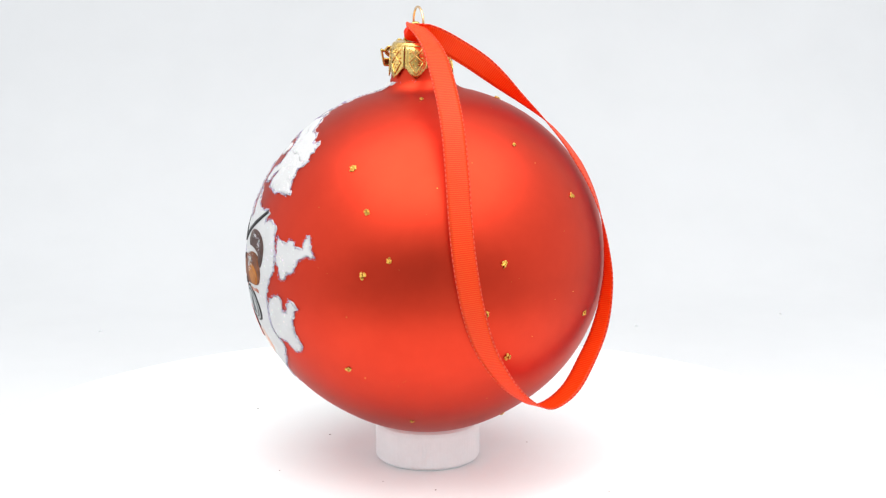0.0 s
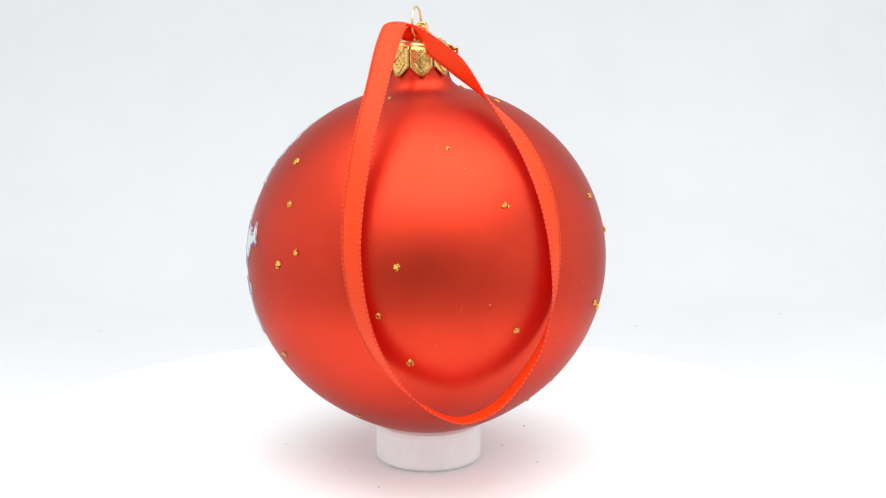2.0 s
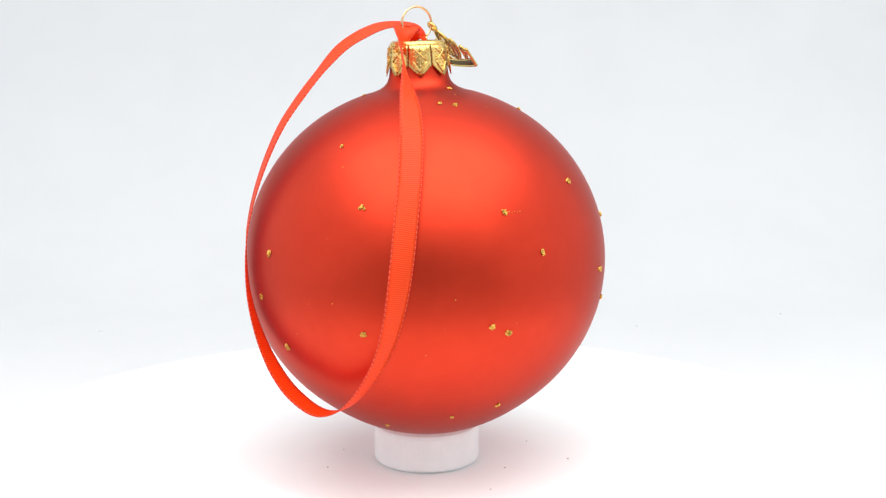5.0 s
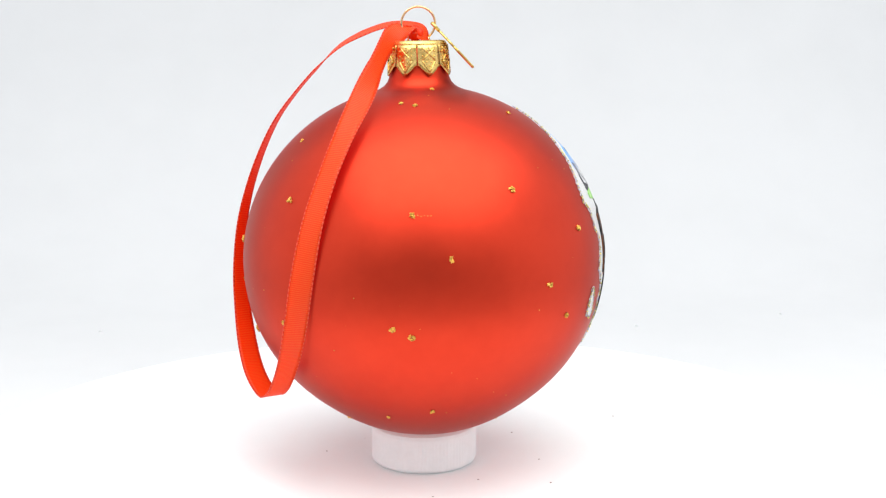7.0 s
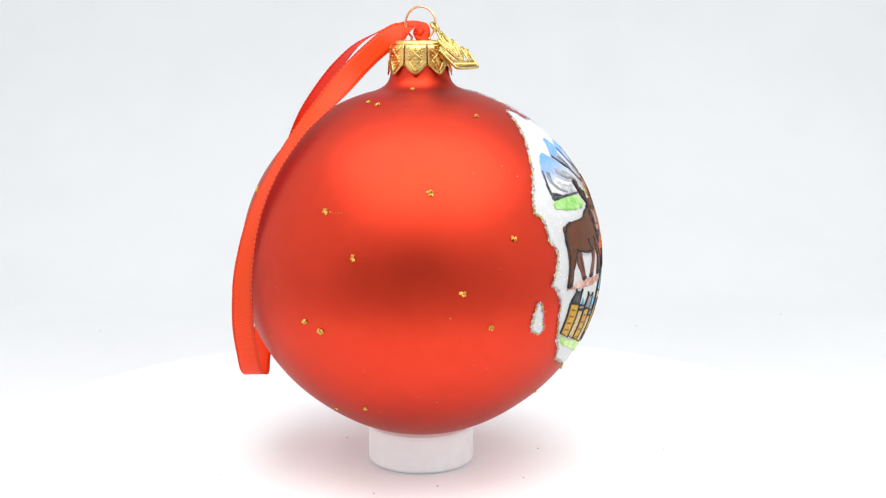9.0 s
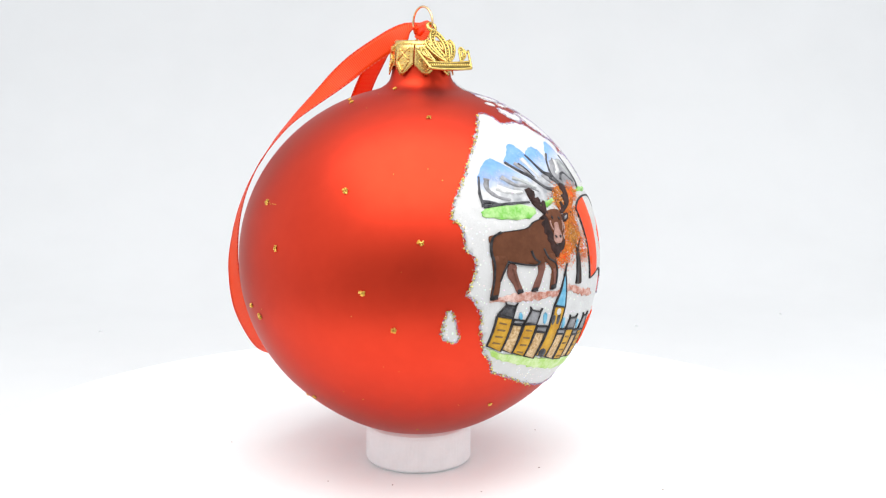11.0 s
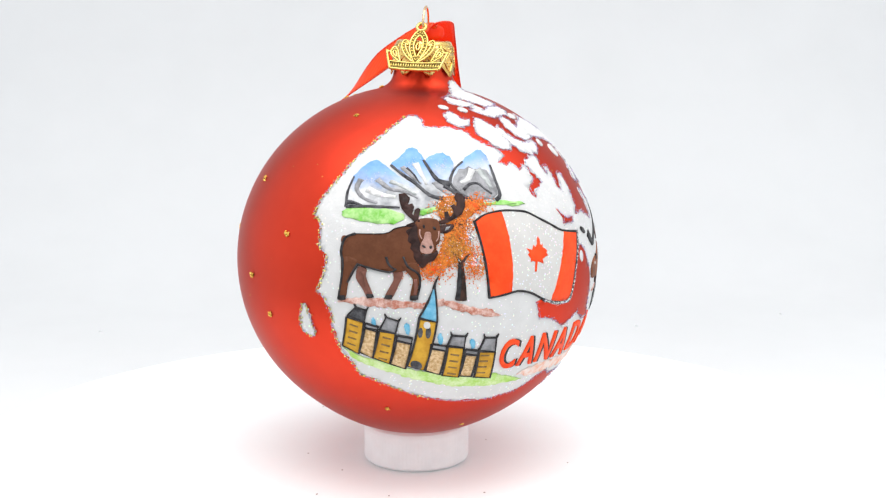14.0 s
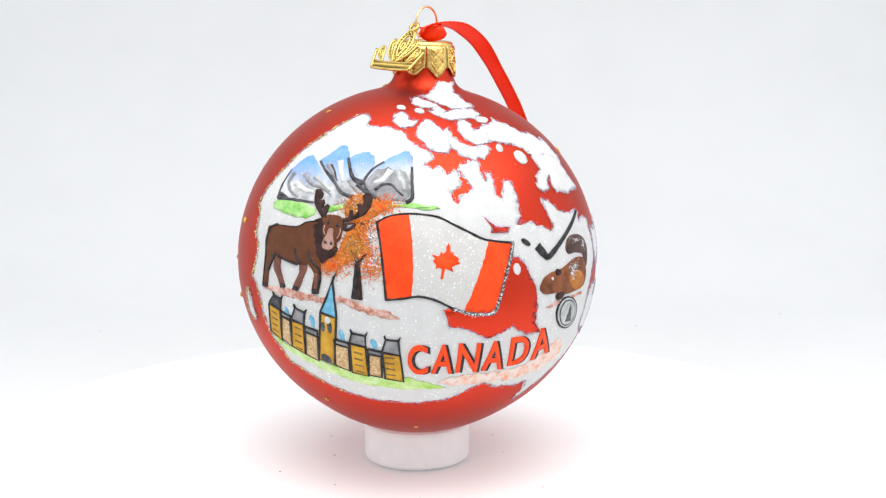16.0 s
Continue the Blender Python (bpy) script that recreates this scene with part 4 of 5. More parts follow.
paint("lawn", M_LAWN, 5, painting, [(-69.2, -30.1), (-62.6, -33.8), (-53.5, -35.9), (-44.3, -38.2), (-33.1, -40.2), (-23.1, -41.5), (-18.8, -40.2), (-5.4, -44.5), (-10.9, -45.0), (-21.3, -45.4), (-31.5, -44.9), (-43.2, -42.6), (-54.7, -39.3), (-64.2, -35.7)], rough=0.35)

# lettering: near left, near right, far left corner of each character
LETTERS = [("C", [(-18.6, -38.5), (-12.5, -38.3), (-19.8, -27.8)]), ("A", [(-11.6, -38.0), (-5.0, -38.1), (-12.1, -27.5)]), ("N", [(-4.0, -37.7), (3.0, -37.9), (-4.3, -27.2)]), ("A", [(4.5, -37.6), (11.8, -37.7), (3.8, -27.0)]), ("D", [(13.7, -36.8), (20.9, -36.4), (12.8, -26.4)]), ("A", [(23.1, -36.1), (30.9, -34.2), (20.8, -25.3)])]

# beaver, hockey stick, coin
paint("body", M_BEAVER, 6, beaver, [(21.3, -10.5), (22.8, -7.7), (25.8, -6.1), (29.2, -5.5), (32.6, -4.2), (37.4, -1.9), (42.3, -1.6), (44.5, -3.7), (45.9, -7.7), (44.2, -11.6), (38.4, -13.0), (33.5, -13.6), (29.0, -12.8), (23.9, -13.0), (21.9, -11.9)])
paint("tail", M_BEAVERTAIL, 5, beaver, [(32.7, 1.0), (33.6, 4.1), (36.4, 5.8), (40.8, 6.1), (44.8, 4.4), (46.7, 0.7), (46.0, -4.7), (43.6, -3.8), (43.2, -0.7), (37.8, -0.0), (34.4, -0.5)])
paint("haunch", M_RUST, 7, beaver, [(34.4, -8.9), (36.4, -6.2), (40.0, -6.0), (43.5, -7.8), (43.7, -11.4), (38.3, -12.5)])
paint("paw", M_DARK, 7, beaver, [(28.6, -13.5), (31.0, -12.6), (32.8, -13.1), (31.4, -14.9), (29.1, -15.1)])
oval("eye", M_WHITE, 8, beaver, [(26.2, -8.1), (26.7, -8.3), (26.2, -8.6)])
oval("ear", M_DARK, 8, beaver, [(28.7, -6.2), (29.5, -7.0), (29.7, -5.5)])
stroke("stick", M_BLACK, 6, hockey_stick, [(41.8, 14.5), (38.1, 10.5), (33.2, 6.0), (28.5, 1.9), (24.6, -1.2), (22.7, -0.3), (20.1, 2.2)], 0.4, 1.3)
oval("puck", M_BLACK, 6, hockey_stick, [(15.9, 3.4), (17.3, 2.4), (16.6, 3.9)], rough=0.1)
oval("rim", M_BLACK, 6, coin, [(36.2, -20.4), (37.1, -14.9), (42.6, -22.6)])
oval("gap", M_SILVER, 7, coin, [(36.2, -20.4), (37.0, -15.4), (41.9, -22.4)])
oval("ring", M_BLACK, 8, coin, [(36.2, -20.4), (36.9, -15.9), (41.0, -22.1)])
oval("face", M_SILVER, 9, coin, [(36.2, -20.4), (36.9, -16.3), (40.5, -21.9)])
paint("figure", M_SLATE, 10, coin, [(36.9, -17.2), (37.8, -19.6), (37.5, -19.8), (38.6, -21.8), (38.1, -21.9), (39.0, -23.6), (35.2, -23.4), (35.9, -21.7), (35.5, -21.6), (36.4, -19.6), (36.1, -19.5)])
DOTS = [(39.6, -117.4), (25.9, -108.5), (11.7, -100.4), (6.8, -108.3), (45.8, -47.5), (24.9, -31.6), (8.8, -66.7), (-5.7, -72.8), (-13.2, -31.4), (-21.3, -64.5), (-12.2, 7.0), (-14.9, 12.6), (64.4, 13.5), (8.4, 24.6), (28.1, 47.5), (-1.9, 56.2), (-13.1, 65.2), (13.4, 72.6), (-46.7, 18.7), (21.7, 13.5), (-45.3, 105.1), (57.2, 76.8), (-24.6, -116.8), (-52.3, -98.9), (-59.2, -39.7), (72.0, -90.0), (65.8, 2.5), (77.0, 34.2), (-51.1, -2.2), (-63.1, 72.7), (-60.1, 148.1)]

# foliage of the autumn tree: dabs of a sponge
def dabs(name, mat, layer, parent, spots, count, size, seed, soft=True):
    rng = random.Random(seed)
    bm = bmesh.new()
    for k in range(count):
        c, sx, sy = spots[rng.randrange(len(spots))]
        r, a = min(1.25, abs(rng.gauss(0, 0.5))) if soft else math.sqrt(rng.random()), rng.uniform(0, 6.283)
        u, v = c[0] + sx * r * math.cos(a), c[1] + sy * r * math.sin(a)
        s, n = size * rng.uniform(0.4, 1.0), 5
        a0 = rng.uniform(0, 6.28)
        lift = 0.00006 + (layer + rng.random()) * LAYER
        ring = [bm.verts.new(on_ball(u + s * rng.uniform(0.6, 1.2) * math.cos(a0 + q * 6.283 / n), v + s * rng.uniform(0.6, 1.2) * math.sin(a0 + q * 6.283 / n), lift)) for q in range(n)]
        mid = bm.verts.new(on_ball(u, v, lift + 0.00005))
        for q in range(n):
            bm.faces.new((ring[q], ring[(q + 1) % n], mid))
    bmesh.ops.recalc_face_normals(bm, faces=bm.faces)
    ob = part(name, bm, mat, parent, shift=UP)
    ob["kind"] = "stuff"
    return ob


# glitter along the free edge of the flag
for k in range(36):
    q = k / 36 * (len(BORDER) - 1)
    c = Vector(BORDER[int(q)]).lerp(Vector(BORDER[int(q) + 1]), q % 1)
    dabs("flag_glitter", M_GLITTER, 10, flag, [((c.x, c.y), 0.75, 0.75)], 26, 0.17, 200 + k)


# glitter on the beaver's back and tail
dabs("fur_glitter", M_GLITTER, 9, beaver, [((37.2, -4.6), 3.6, 2.2), ((36.0, -6.6), 2.0, 2.4)], 240, 0.26, 91)
dabs("tail_glitter", M_GLITTER, 8, beaver, [((38.6, 4.2), 4.0, 1.3), ((43.0, 2.6), 2.2, 2.4)], 170, 0.22, 92)


# glitter on the mountains
for c, wide in (((-53.0, 31.5), 4.0), ((-39.5, 33.5), 2.6), ((-31.4, 30.5), 2.8), ((-21.0, 28.0), 3.6)):
    dabs("snow_glitter", M_WHITE, 7, painting, [(c, wide, 3.6)], 55, 0.15, 70)


CLUMPS = [(TREE[0], 5.0, 4.5), (TREE[1], 7.0, 6.5), (TREE[2], 7.5, 5.0), (TREE[3], 4.5, 6.0), (TREE[4], 5.5, 3.5), (TREE[5], 5.0, 4.0)]
dabs("foliage", M_LEAF, 5, painting, CLUMPS, 5600, 0.30, 5)
dabs("foliage", M_RED, 6, painting, [(TREE[2], 9.0, 5.5), (TREE[3], 4.0, 7.0), (TREE[4], 5.0, 4.0)], 700, 0.17, 15)
dabs("foliage", M_LEAF2, 6, painting, [(TREE[0], 5.5, 3.5), (TREE[1], 5.0, 5.0), (TREE[1], 3.0, 6.0)], 1500, 0.30, 6)
dabs("foliage", M_BARK, 6, painting, [(TREE[1], 3.5, 6.0), (TREE[5], 4.0, 3.0), (TREE[0], 4.0, 3.0)], 330, 0.22, 9)
dabs("foliage", M_GLITTER, 6, painting, CLUMPS[:1] + CLUMPS[3:4] + CLUMPS[1:2] + [((-30.2, 6.0), 2.6, 5.0), ((-29.6, -1.0), 2.4, 4.0)], 620, 0.24, 7)


# CANADA in hand-lettered red capitals, with a black shadow stroke
def letter(ch, corners, mat, layer, parent, nudge, fat):
    cu = bpy.data.curves.new("letter", "FONT")
    cu.body, cu.offset = ch, fat
    ob = bpy.data.objects.new("letter", cu)
    scene.collection.objects.link(ob)
    me = bpy.data.meshes.new_from_object(ob.evaluated_get(bpy.context.evaluated_depsgraph_get()))
    bpy.data.objects.remove(ob)
    bm = bmesh.new()
    bm.from_mesh(me)
    xs, ys = [v.co.x for v in bm.verts], [v.co.y for v in bm.verts]
    o, a, b = (Vector(q) for q in corners)
    for v in bm.verts:
        s, t = (v.co.x - min(xs)) / (max(xs) - min(xs)), (v.co.y - min(ys)) / (max(ys) - min(ys))
        q = o + (a - o) * s + (b - o) * t
        v.co = (q.x + nudge[0], q.y + nudge[1], 0)
    return part("letter" if layer > 7 else "letter_shadow", laid(bm, layer), mat, parent, shift=UP)


for ch, corners in LETTERS:
    red = letter(ch, corners, M_RED, 9, ORNAMENT, (0, 0), 0.016)
    letter(ch, corners, M_BLACK, 7, red, (0.85, -0.1), 0.022)


# glitter along the edges of the map
def inside(p, ring):
    hit = False
    for (ax, ay), (bx, by) in zip(ring, ring[1:] + ring[:1]):
        if (ay > p.y) != (by > p.y) and p.x < ax + (p.y - ay) * (bx - ax) / (by - ay):
            hit = not hit
    return hit


def edge_glitter():
    rng = random.Random(3)
    bm = bmesh.new()
    for pts in OUTLINES + SHORES:
        n = len(pts)
        for k in range(n if pts not in SHORES else n - 1):
            a, b = Vector(pts[k]), Vector(pts[(k + 1) % n])
            for q in range(int((b - a).length * 9.0)):
                p = a.lerp(b, rng.random()) + Vector((rng.gauss(0, 0.30), rng.gauss(0, 0.30)))
                if pts not in SHORES and any(inside(p, other) for other in OUTLINES if other is not pts):
                    continue
                c = on_ball(p.x, p.y, 0.00026 if pts not in SHORES else 0.00042)
                s = rng.uniform(0.00006, 0.00015)
                m = Matrix.Translation(c) @ Euler((rng.uniform(0, 6), rng.uniform(0, 6), rng.uniform(0, 6))).to_matrix().to_4x4()
                ring = [bm.verts.new(m @ Vector((s * math.cos(w * 1.2566), s * math.sin(w * 1.2566), 0))) for w in range(5)]
                tip = bm.verts.new(m @ Vector((0, 0, s * 0.5)))
                for w in range(5):
                    bm.faces.new((ring[w], ring[(w + 1) % 5], tip))
    ob = part("edge_glitter", bm, M_FLAKE, ORNAMENT, "iridescent glitter along the painted edges", smooth=False, shift=UP)
    ob["kind"] = "stuff"


edge_glitter()


# coarse gold grains on the west shore and its island
def shore_grains():
    rng = random.Random(17)
    bm = bmesh.new()
    west = WEST_ISLE + WEST_ISLE[:1]
    for line in (WEST_COAST, west):
        for a, b in zip(line, line[1:]):
            a, b = Vector(a), Vector(b)
            for k in range(int((b - a).length * 3.2)):
                if rng.random() < 0.45:
                    continue
                q = a.lerp(b, rng.random()) + Vector((rng.gauss(0, 0.35), rng.gauss(0, 0.35)))
                m = Matrix.Translation(on_ball(q.x, q.y, 0.0003)) @ Euler((rng.uniform(0, 6), rng.uniform(0, 6), 0)).to_matrix().to_4x4()
                bmesh.ops.create_icosphere(bm, subdivisions=1, radius=rng.uniform(0.00012, 0.0003), matrix=m @ Matrix.Diagonal((1, 1, 0.5, 1)))
    ob = part("shore_glitter", bm, M_GRAIN, ORNAMENT, "coarse gold-green glitter grains on the painted shore", smooth=False, shift=UP)
    ob["kind"] = "stuff"


shore_grains()


# raised dots of gold glitter
def gold_dot(lat, lon, size, seed):
    rng = random.Random(seed)
    la, lo = math.radians(lat), math.radians(lon)
    d = Vector((math.cos(la) * math.cos(lo), math.cos(la) * math.sin(lo), math.sin(la)))
    p = Vector((d.x * R, d.y * R, d.z * R * SQUASH))
    if p.z > 0:
        p.z += shoulder(math.hypot(p.x, p.y))
    bm = bmesh.new()
    for k in range(16):
        a, r = rng.uniform(0, 6.283), size * 0.75 * math.sqrt(rng.random())
        tan = d.orthogonal().normalized()
        bit = d.cross(tan)
        c = p + tan * r * math.cos(a) + bit * r * math.sin(a) + d * (0.00008 + 0.0003 * (1 - r / size))
        m = Matrix.Translation(c) @ Euler((rng.uniform(0, 6), rng.uniform(0, 6), rng.uniform(0, 6))).to_matrix().to_4x4()
        bmesh.ops.create_icosphere(bm, subdivisions=1, radius=size * rng.uniform(0.25, 0.42), matrix=m @ Matrix.Diagonal((1, 1, 0.55, 1)))
    return part("gold_dot", bm, M_GOLDFLAKE, ORNAMENT, smooth=False, shift=UP)


for k, (lat, lon) in enumerate(DOTS):
    gold_dot(lat, lon, (0.00115, 0.00095, 0.00105)[k % 3] * (0.7 if abs(lat) > 45 else 1), 40 + k)


# stray grains of glitter on the bare glass
def stray_glitter():
    rng = random.Random(21)
    bm = bmesh.new()
    for k in range(70):
        la, lo = math.asin(rng.uniform(-0.75, 0.97)), rng.uniform(0, 6.283)
        d = Vector((math.cos(la) * math.cos(lo), math.cos(la) * math.sin(lo), math.sin(la)))
        p = Vector((d.x * R, d.y * R, d.z * R * SQUASH))
        if p.z > 0:
            p.z += shoulder(math.hypot(p.x, p.y))
        m = Matrix.Translation(p + d * 0.00003) @ d.to_track_quat("Z", "Y").to_matrix().to_4x4() @ Matrix.Diagonal((1, 1, 0.5, 1))
        bmesh.ops.create_icosphere(bm, subdivisions=1, radius=rng.choice((0.00007, 0.0001, 0.00016)), matrix=m)
    for k in range(5):           # a smear beside one of the dots
        la, lo = math.radians(21.5 + rng.uniform(-0.3, 0.3)), math.radians(15.2 + k * 1.0)
        d = Vector((math.cos(la) * math.cos(lo), math.cos(la) * math.sin(lo), math.sin(la)))
        bmesh.ops.create_icosphere(bm, subdivisions=1, radius=0.00016, matrix=Matrix.Translation((d.x * R, d.y * R, d.z * R * SQUASH)))
    ob = part("stray_glitter", bm, M_GOLDFLAKE, ORNAMENT, "stray grains of glitter on the glass", smooth=False, shift=UP)
    ob["kind"] = "stuff"


stray_glitter()


# ---- gold cap ----
def crown_cap():
    bm = lathe([(0, 0.0599), (0.0060, 0.0600), (0.0068, 0.0602), (0.0074, 0.0599), (0.0077, 0.0593), (0.0078, 0.0587), (0.0076, 0.0587), (0.0073, 0.0591), (0, 0.0593)], 72)
    cap = part("cap", bm, M_GOLD, ORNAMENT, "pressed gold metal cap with pointed petals", shift=UP)
    n = 8
    for k in range(n):
        a0 = 2 * math.pi * (k + 0.80) / n
        bm = bmesh.new()
        def at(s, z, out=0.0):
            a = a0 + s * math.pi / n
            r = 0.0078 + 0.0008 * max(0, 0.0587 - z) / 0.0085 + out + 0.00022 * (1 - s * s)
            return Vector((r * math.cos(a), r * math.sin(a), z))
        cols = [-0.95, -0.8, -0.55, -0.28, -0.1, 0.1, 0.28, 0.55, 0.8, 0.95]
        def low(s):
            return 0.0532 - 0.0025 * min(1.0, 1.12 * max(0.0, 1 - abs(s) / 0.80)) ** 0.9
        rows = []
        for q in range(7):
            f = q / 6
            rows.append([bm.verts.new(at(s, 0.0590 + (low(s) - 0.0590) * f, 0.00022 if abs(s) > 0.9 or q == 6 else 0)) for s in cols])
        for u, v in zip(rows, rows[1:]):
            for q in range(len(cols) - 1):
                bm.faces.new((u[q], u[q + 1], v[q + 1], v[q]))
        inner = bmesh.ops.extrude_face_region(bm, geom=bm.faces[:])
        for v in inner["geom"]:
            if isinstance(v, bmesh.types.BMVert):
                v.co.x, v.co.y = v.co.x * 0.97, v.co.y * 0.97
        bmesh.ops.recalc_face_normals(bm, faces=bm.faces)
        petal = part("petal", bm, M_GOLD, cap, shift=UP)
        bm = bmesh.new()
        for line in (((-0.58, 0.0584), (0.58, 0.0548)), ((0.58, 0.0584), (-0.58, 0.0548)), ((-0.58, 0.0548), (0.0, 0.0517)), ((0.58, 0.0548), (0.0, 0.0517))):
            pts = [at(line[0][0] + (line[1][0] - line[0][0]) * q / 4, line[0][1] + (line[1][1] - line[0][1]) * q / 4, 0.0001) for q in range(5)]
            tube(bm, pts, 0.00021, 6)
        for s, z in ((0, 0.0553), (-0.2, 0.0544), (0.2, 0.0544), (0, 0.0535), (0, 0.0582), (-0.14, 0.0576), (0.14, 0.0576), (-0.52, 0.0573), (-0.52, 0.0560), (0.52, 0.0573), (0.52, 0.0560)):
            bmesh.ops.create_icosphere(bm, subdivisions=1, radius=0.00026, matrix=Matrix.Translation(at(s, z, 0.0001)))
        part("embossing", bm, M_GOLD, petal, shift=UP)
    return cap


crown_cap()


def hanger():
    bm = bmesh.new()
    a = math.radians(107)
    ax = Vector((math.cos(a), math.sin(a), 0))
    pts = []
    for k in range(33):
        w = math.radians(-55 + k * 290 / 32)
        pts.append(ax * (0.0046 * math.cos(w)) + Vector((-0.0003, 0.0, 0.0648 + 0.0045 * math.sin(w))))
    tube(bm, pts, 0.00033, 10, normal=(-math.sin(a), math.cos(a), 0))
    for s, b in ((1, 0), (-1, 32)):
        tube(bm, [pts[b], pts[b] + Vector((0, 0, -0.0012)) + ax * 0.0003 * s], 0.00033, 8)
    return part("hanger_loop", bm, M_WIRE, ORNAMENT, "thin copper-gold wire hanging loop", shift=UP)


hanger()


# ---- crown charm hanging on the loop ----
def charm():
    th = thing("crown_charm", "small gold filigree crown charm hanging on the wire loop", "charm")
    def smooth(pts, per=6, closed=False):
        return [Vector((p[0] * 0.00086, p[1] * 0.00126, 0)) for p in curve_through([(x, y, 0) for x, y in pts], per, closed)]
    up = (0, 0, 1)
    # drawn in millimetres, x along the crown, y up it, from its lower band
    def wire(name, sets, radius, label="", per=6):
        bm = bmesh.new()
        for pts, closed in sets:
            tube(bm, smooth(pts, per, closed), radius, 6, closed, 1.1, up)
        return part(name, bm, M_CHARM, th, label)
    def beads(name, pts, count, radius, mat, closed=False, lift=0.0):
        line = smooth(pts, 12, closed)
        bm = bmesh.new()
        for k in range(count):
            p = line[int(k * len(line) / count)]
            bmesh.ops.create_icosphere(bm, subdivisions=1, radius=radius, matrix=Matrix.Translation((p.x, p.y, lift)))
        return part(name, bm, mat, th)

    def plate(name, outer, inner, mat, closed=False, thick=0.00016):
        """A thin strip of metal between two lines."""
        a, b = smooth(outer, 6, closed), smooth(inner, 6, closed)
        bm = bmesh.new()
        sides = [[[bm.verts.new((p.x, p.y, z)) for p in e] for e in (a, b)] for z in (thick, -thick)]
        n = min(len(a), len(b))
        for k in range(n if closed else n - 1):
            j = (k + 1) % n
            for o, i in sides:
                bm.faces.new((o[k], o[j], i[j], i[k]))
            for e in (0, 1):
                bm.faces.new((sides[0][e][k], sides[0][e][j], sides[1][e][j], sides[1][e][k]))
        bmesh.ops.recalc_face_normals(bm, faces=bm.faces)
        return part(name, bm, mat, th)

    def mir(pts):
        return [(-x, y) for x, y in pts]

    def mid(a, b):
        return [((p[0] + q[0]) / 2, (p[1] + q[1]) / 2) for p, q in zip(a, b)]
    lowc = [(-7.6, 0.1), (-4, -0.1), (0, -0.15), (4, -0.1), (7.6, 0.1)]
    upc = [(-8.3, 2.0), (-4, 1.75), (0, 1.65), (4, 1.75), (8.3, 2.0)]
    plate("band_plate", lowc, upc, M_RECESS)
    wire("lower_band", [(lowc, False)], 0.00040)
    wire("upper_band", [(upc, False)], 0.00030)
    bm = bmesh.new()
    for k in range(20):
        x = -7.3 + k * 14.6 / 19
        tube(bm, [(x * 0.00086, 0.0006, 0.0001), (x * 0.00088, 0.0019, 0.0001)], 0.00022, 6)
    part("band_ticks", bm, M_CHARM, th)
    # pointed oval in the middle, beaded between two lines, with a drop inside
    oval_out = [(0, 1.7), (-1.6, 3.6), (-2.7, 6.2), (-2.2, 9.0), (0, 10.8), (2.2, 9.0), (2.7, 6.2), (1.6, 3.6)]
    oval_in = [(0, 3.3), (-0.7, 4.4), (-1.45, 6.3), (-1.2, 8.1), (0, 9.3), (1.2, 8.1), (1.45, 6.3), (0.7, 4.4)]
    plate("oval_plate", oval_out, oval_in, M_RECESS, True)
    wire("centre_arch", [(oval_out, True), (oval_in, True)], 0.00030)
    beads("bead_row", mid(oval_out, oval_in), 22, 0.00034, M_CHARM, True, 0.0001)
    wire("drop", [([(0, 5.2), (-0.6, 6.3), (0, 7.3), (0.6, 6.3)], True)], 0.00030)
    for side in (list, mir):
        hook_out = [(-0.6, 1.9), (-2.6, 3.0), (-4.4, 4.8), (-5.2, 6.6), (-4.6, 7.9), (-3.4, 7.6), (-3.0, 6.8)]
        hook_in = [(-1.0, 2.7), (-2.3, 3.8), (-3.4, 5.2), (-4.0, 6.4), (-4.0, 7.0), (-3.6, 6.9), (-3.3, 6.4)]
        plate("scroll_plate", side(hook_out), side(hook_in), M_RECESS)
        wire("scroll", [(side(hook_out), False), (side(hook_in), False)], 0.00030)
        beads("bead_row", mid(side(hook_out), side(hook_in)), 12, 0.00026, M_CHARM, False, 0.0001)
        drop_out = [(-4.9, 2.0), (-5.5, 3.6), (-6.2, 5.2), (-7.3, 5.9), (-8.2, 5.0), (-7.9, 3.8), (-6.7, 2.9)]
        drop_in = [(-6.1, 3.3), (-6.3, 3.9), (-6.6, 4.6), (-7.1, 4.9), (-7.5, 4.6), (-7.3, 4.1), (-6.8, 3.6)]
        plate("side_plate", side(drop_out), side(drop_in), M_RECESS, True)
        wire("side_curl", [(side(drop_out), True), (side(drop_in), True)], 0.00028)
        beads("bead_row", mid(side(drop_out), side(drop_in)), 11, 0.00024, M_CHARM, True, 0.0001)
        wire("side_spike", [(side([(-7.6, 0.1), (-8.6, 2.4), (-9.6, 5.0)]), False), (side([(-9.6, 5.0), (-8.6, 4.5), (-8.0, 5.2)]), False)], 0.00036)
    ring = [(1.35 * math.cos(k * math.pi / 6), 11.7 + 1.05 * math.sin(k * math.pi / 6)) for k in range(12)]
    wire("top_eye", [(ring, True)], 0.00048, per=2)
    return th


CHARM = charm()
# leans outwards from the loop over the edge of the cap
CHARM_AT = BALL_AT @ pose(0, 0, 0, 0, 0, 106) @ pose(0.0146, 0, 0.0528) @ pose(0, 0, 0, 0, 0, 90) @ pose(0, 0, 0, 48, 0, 0)


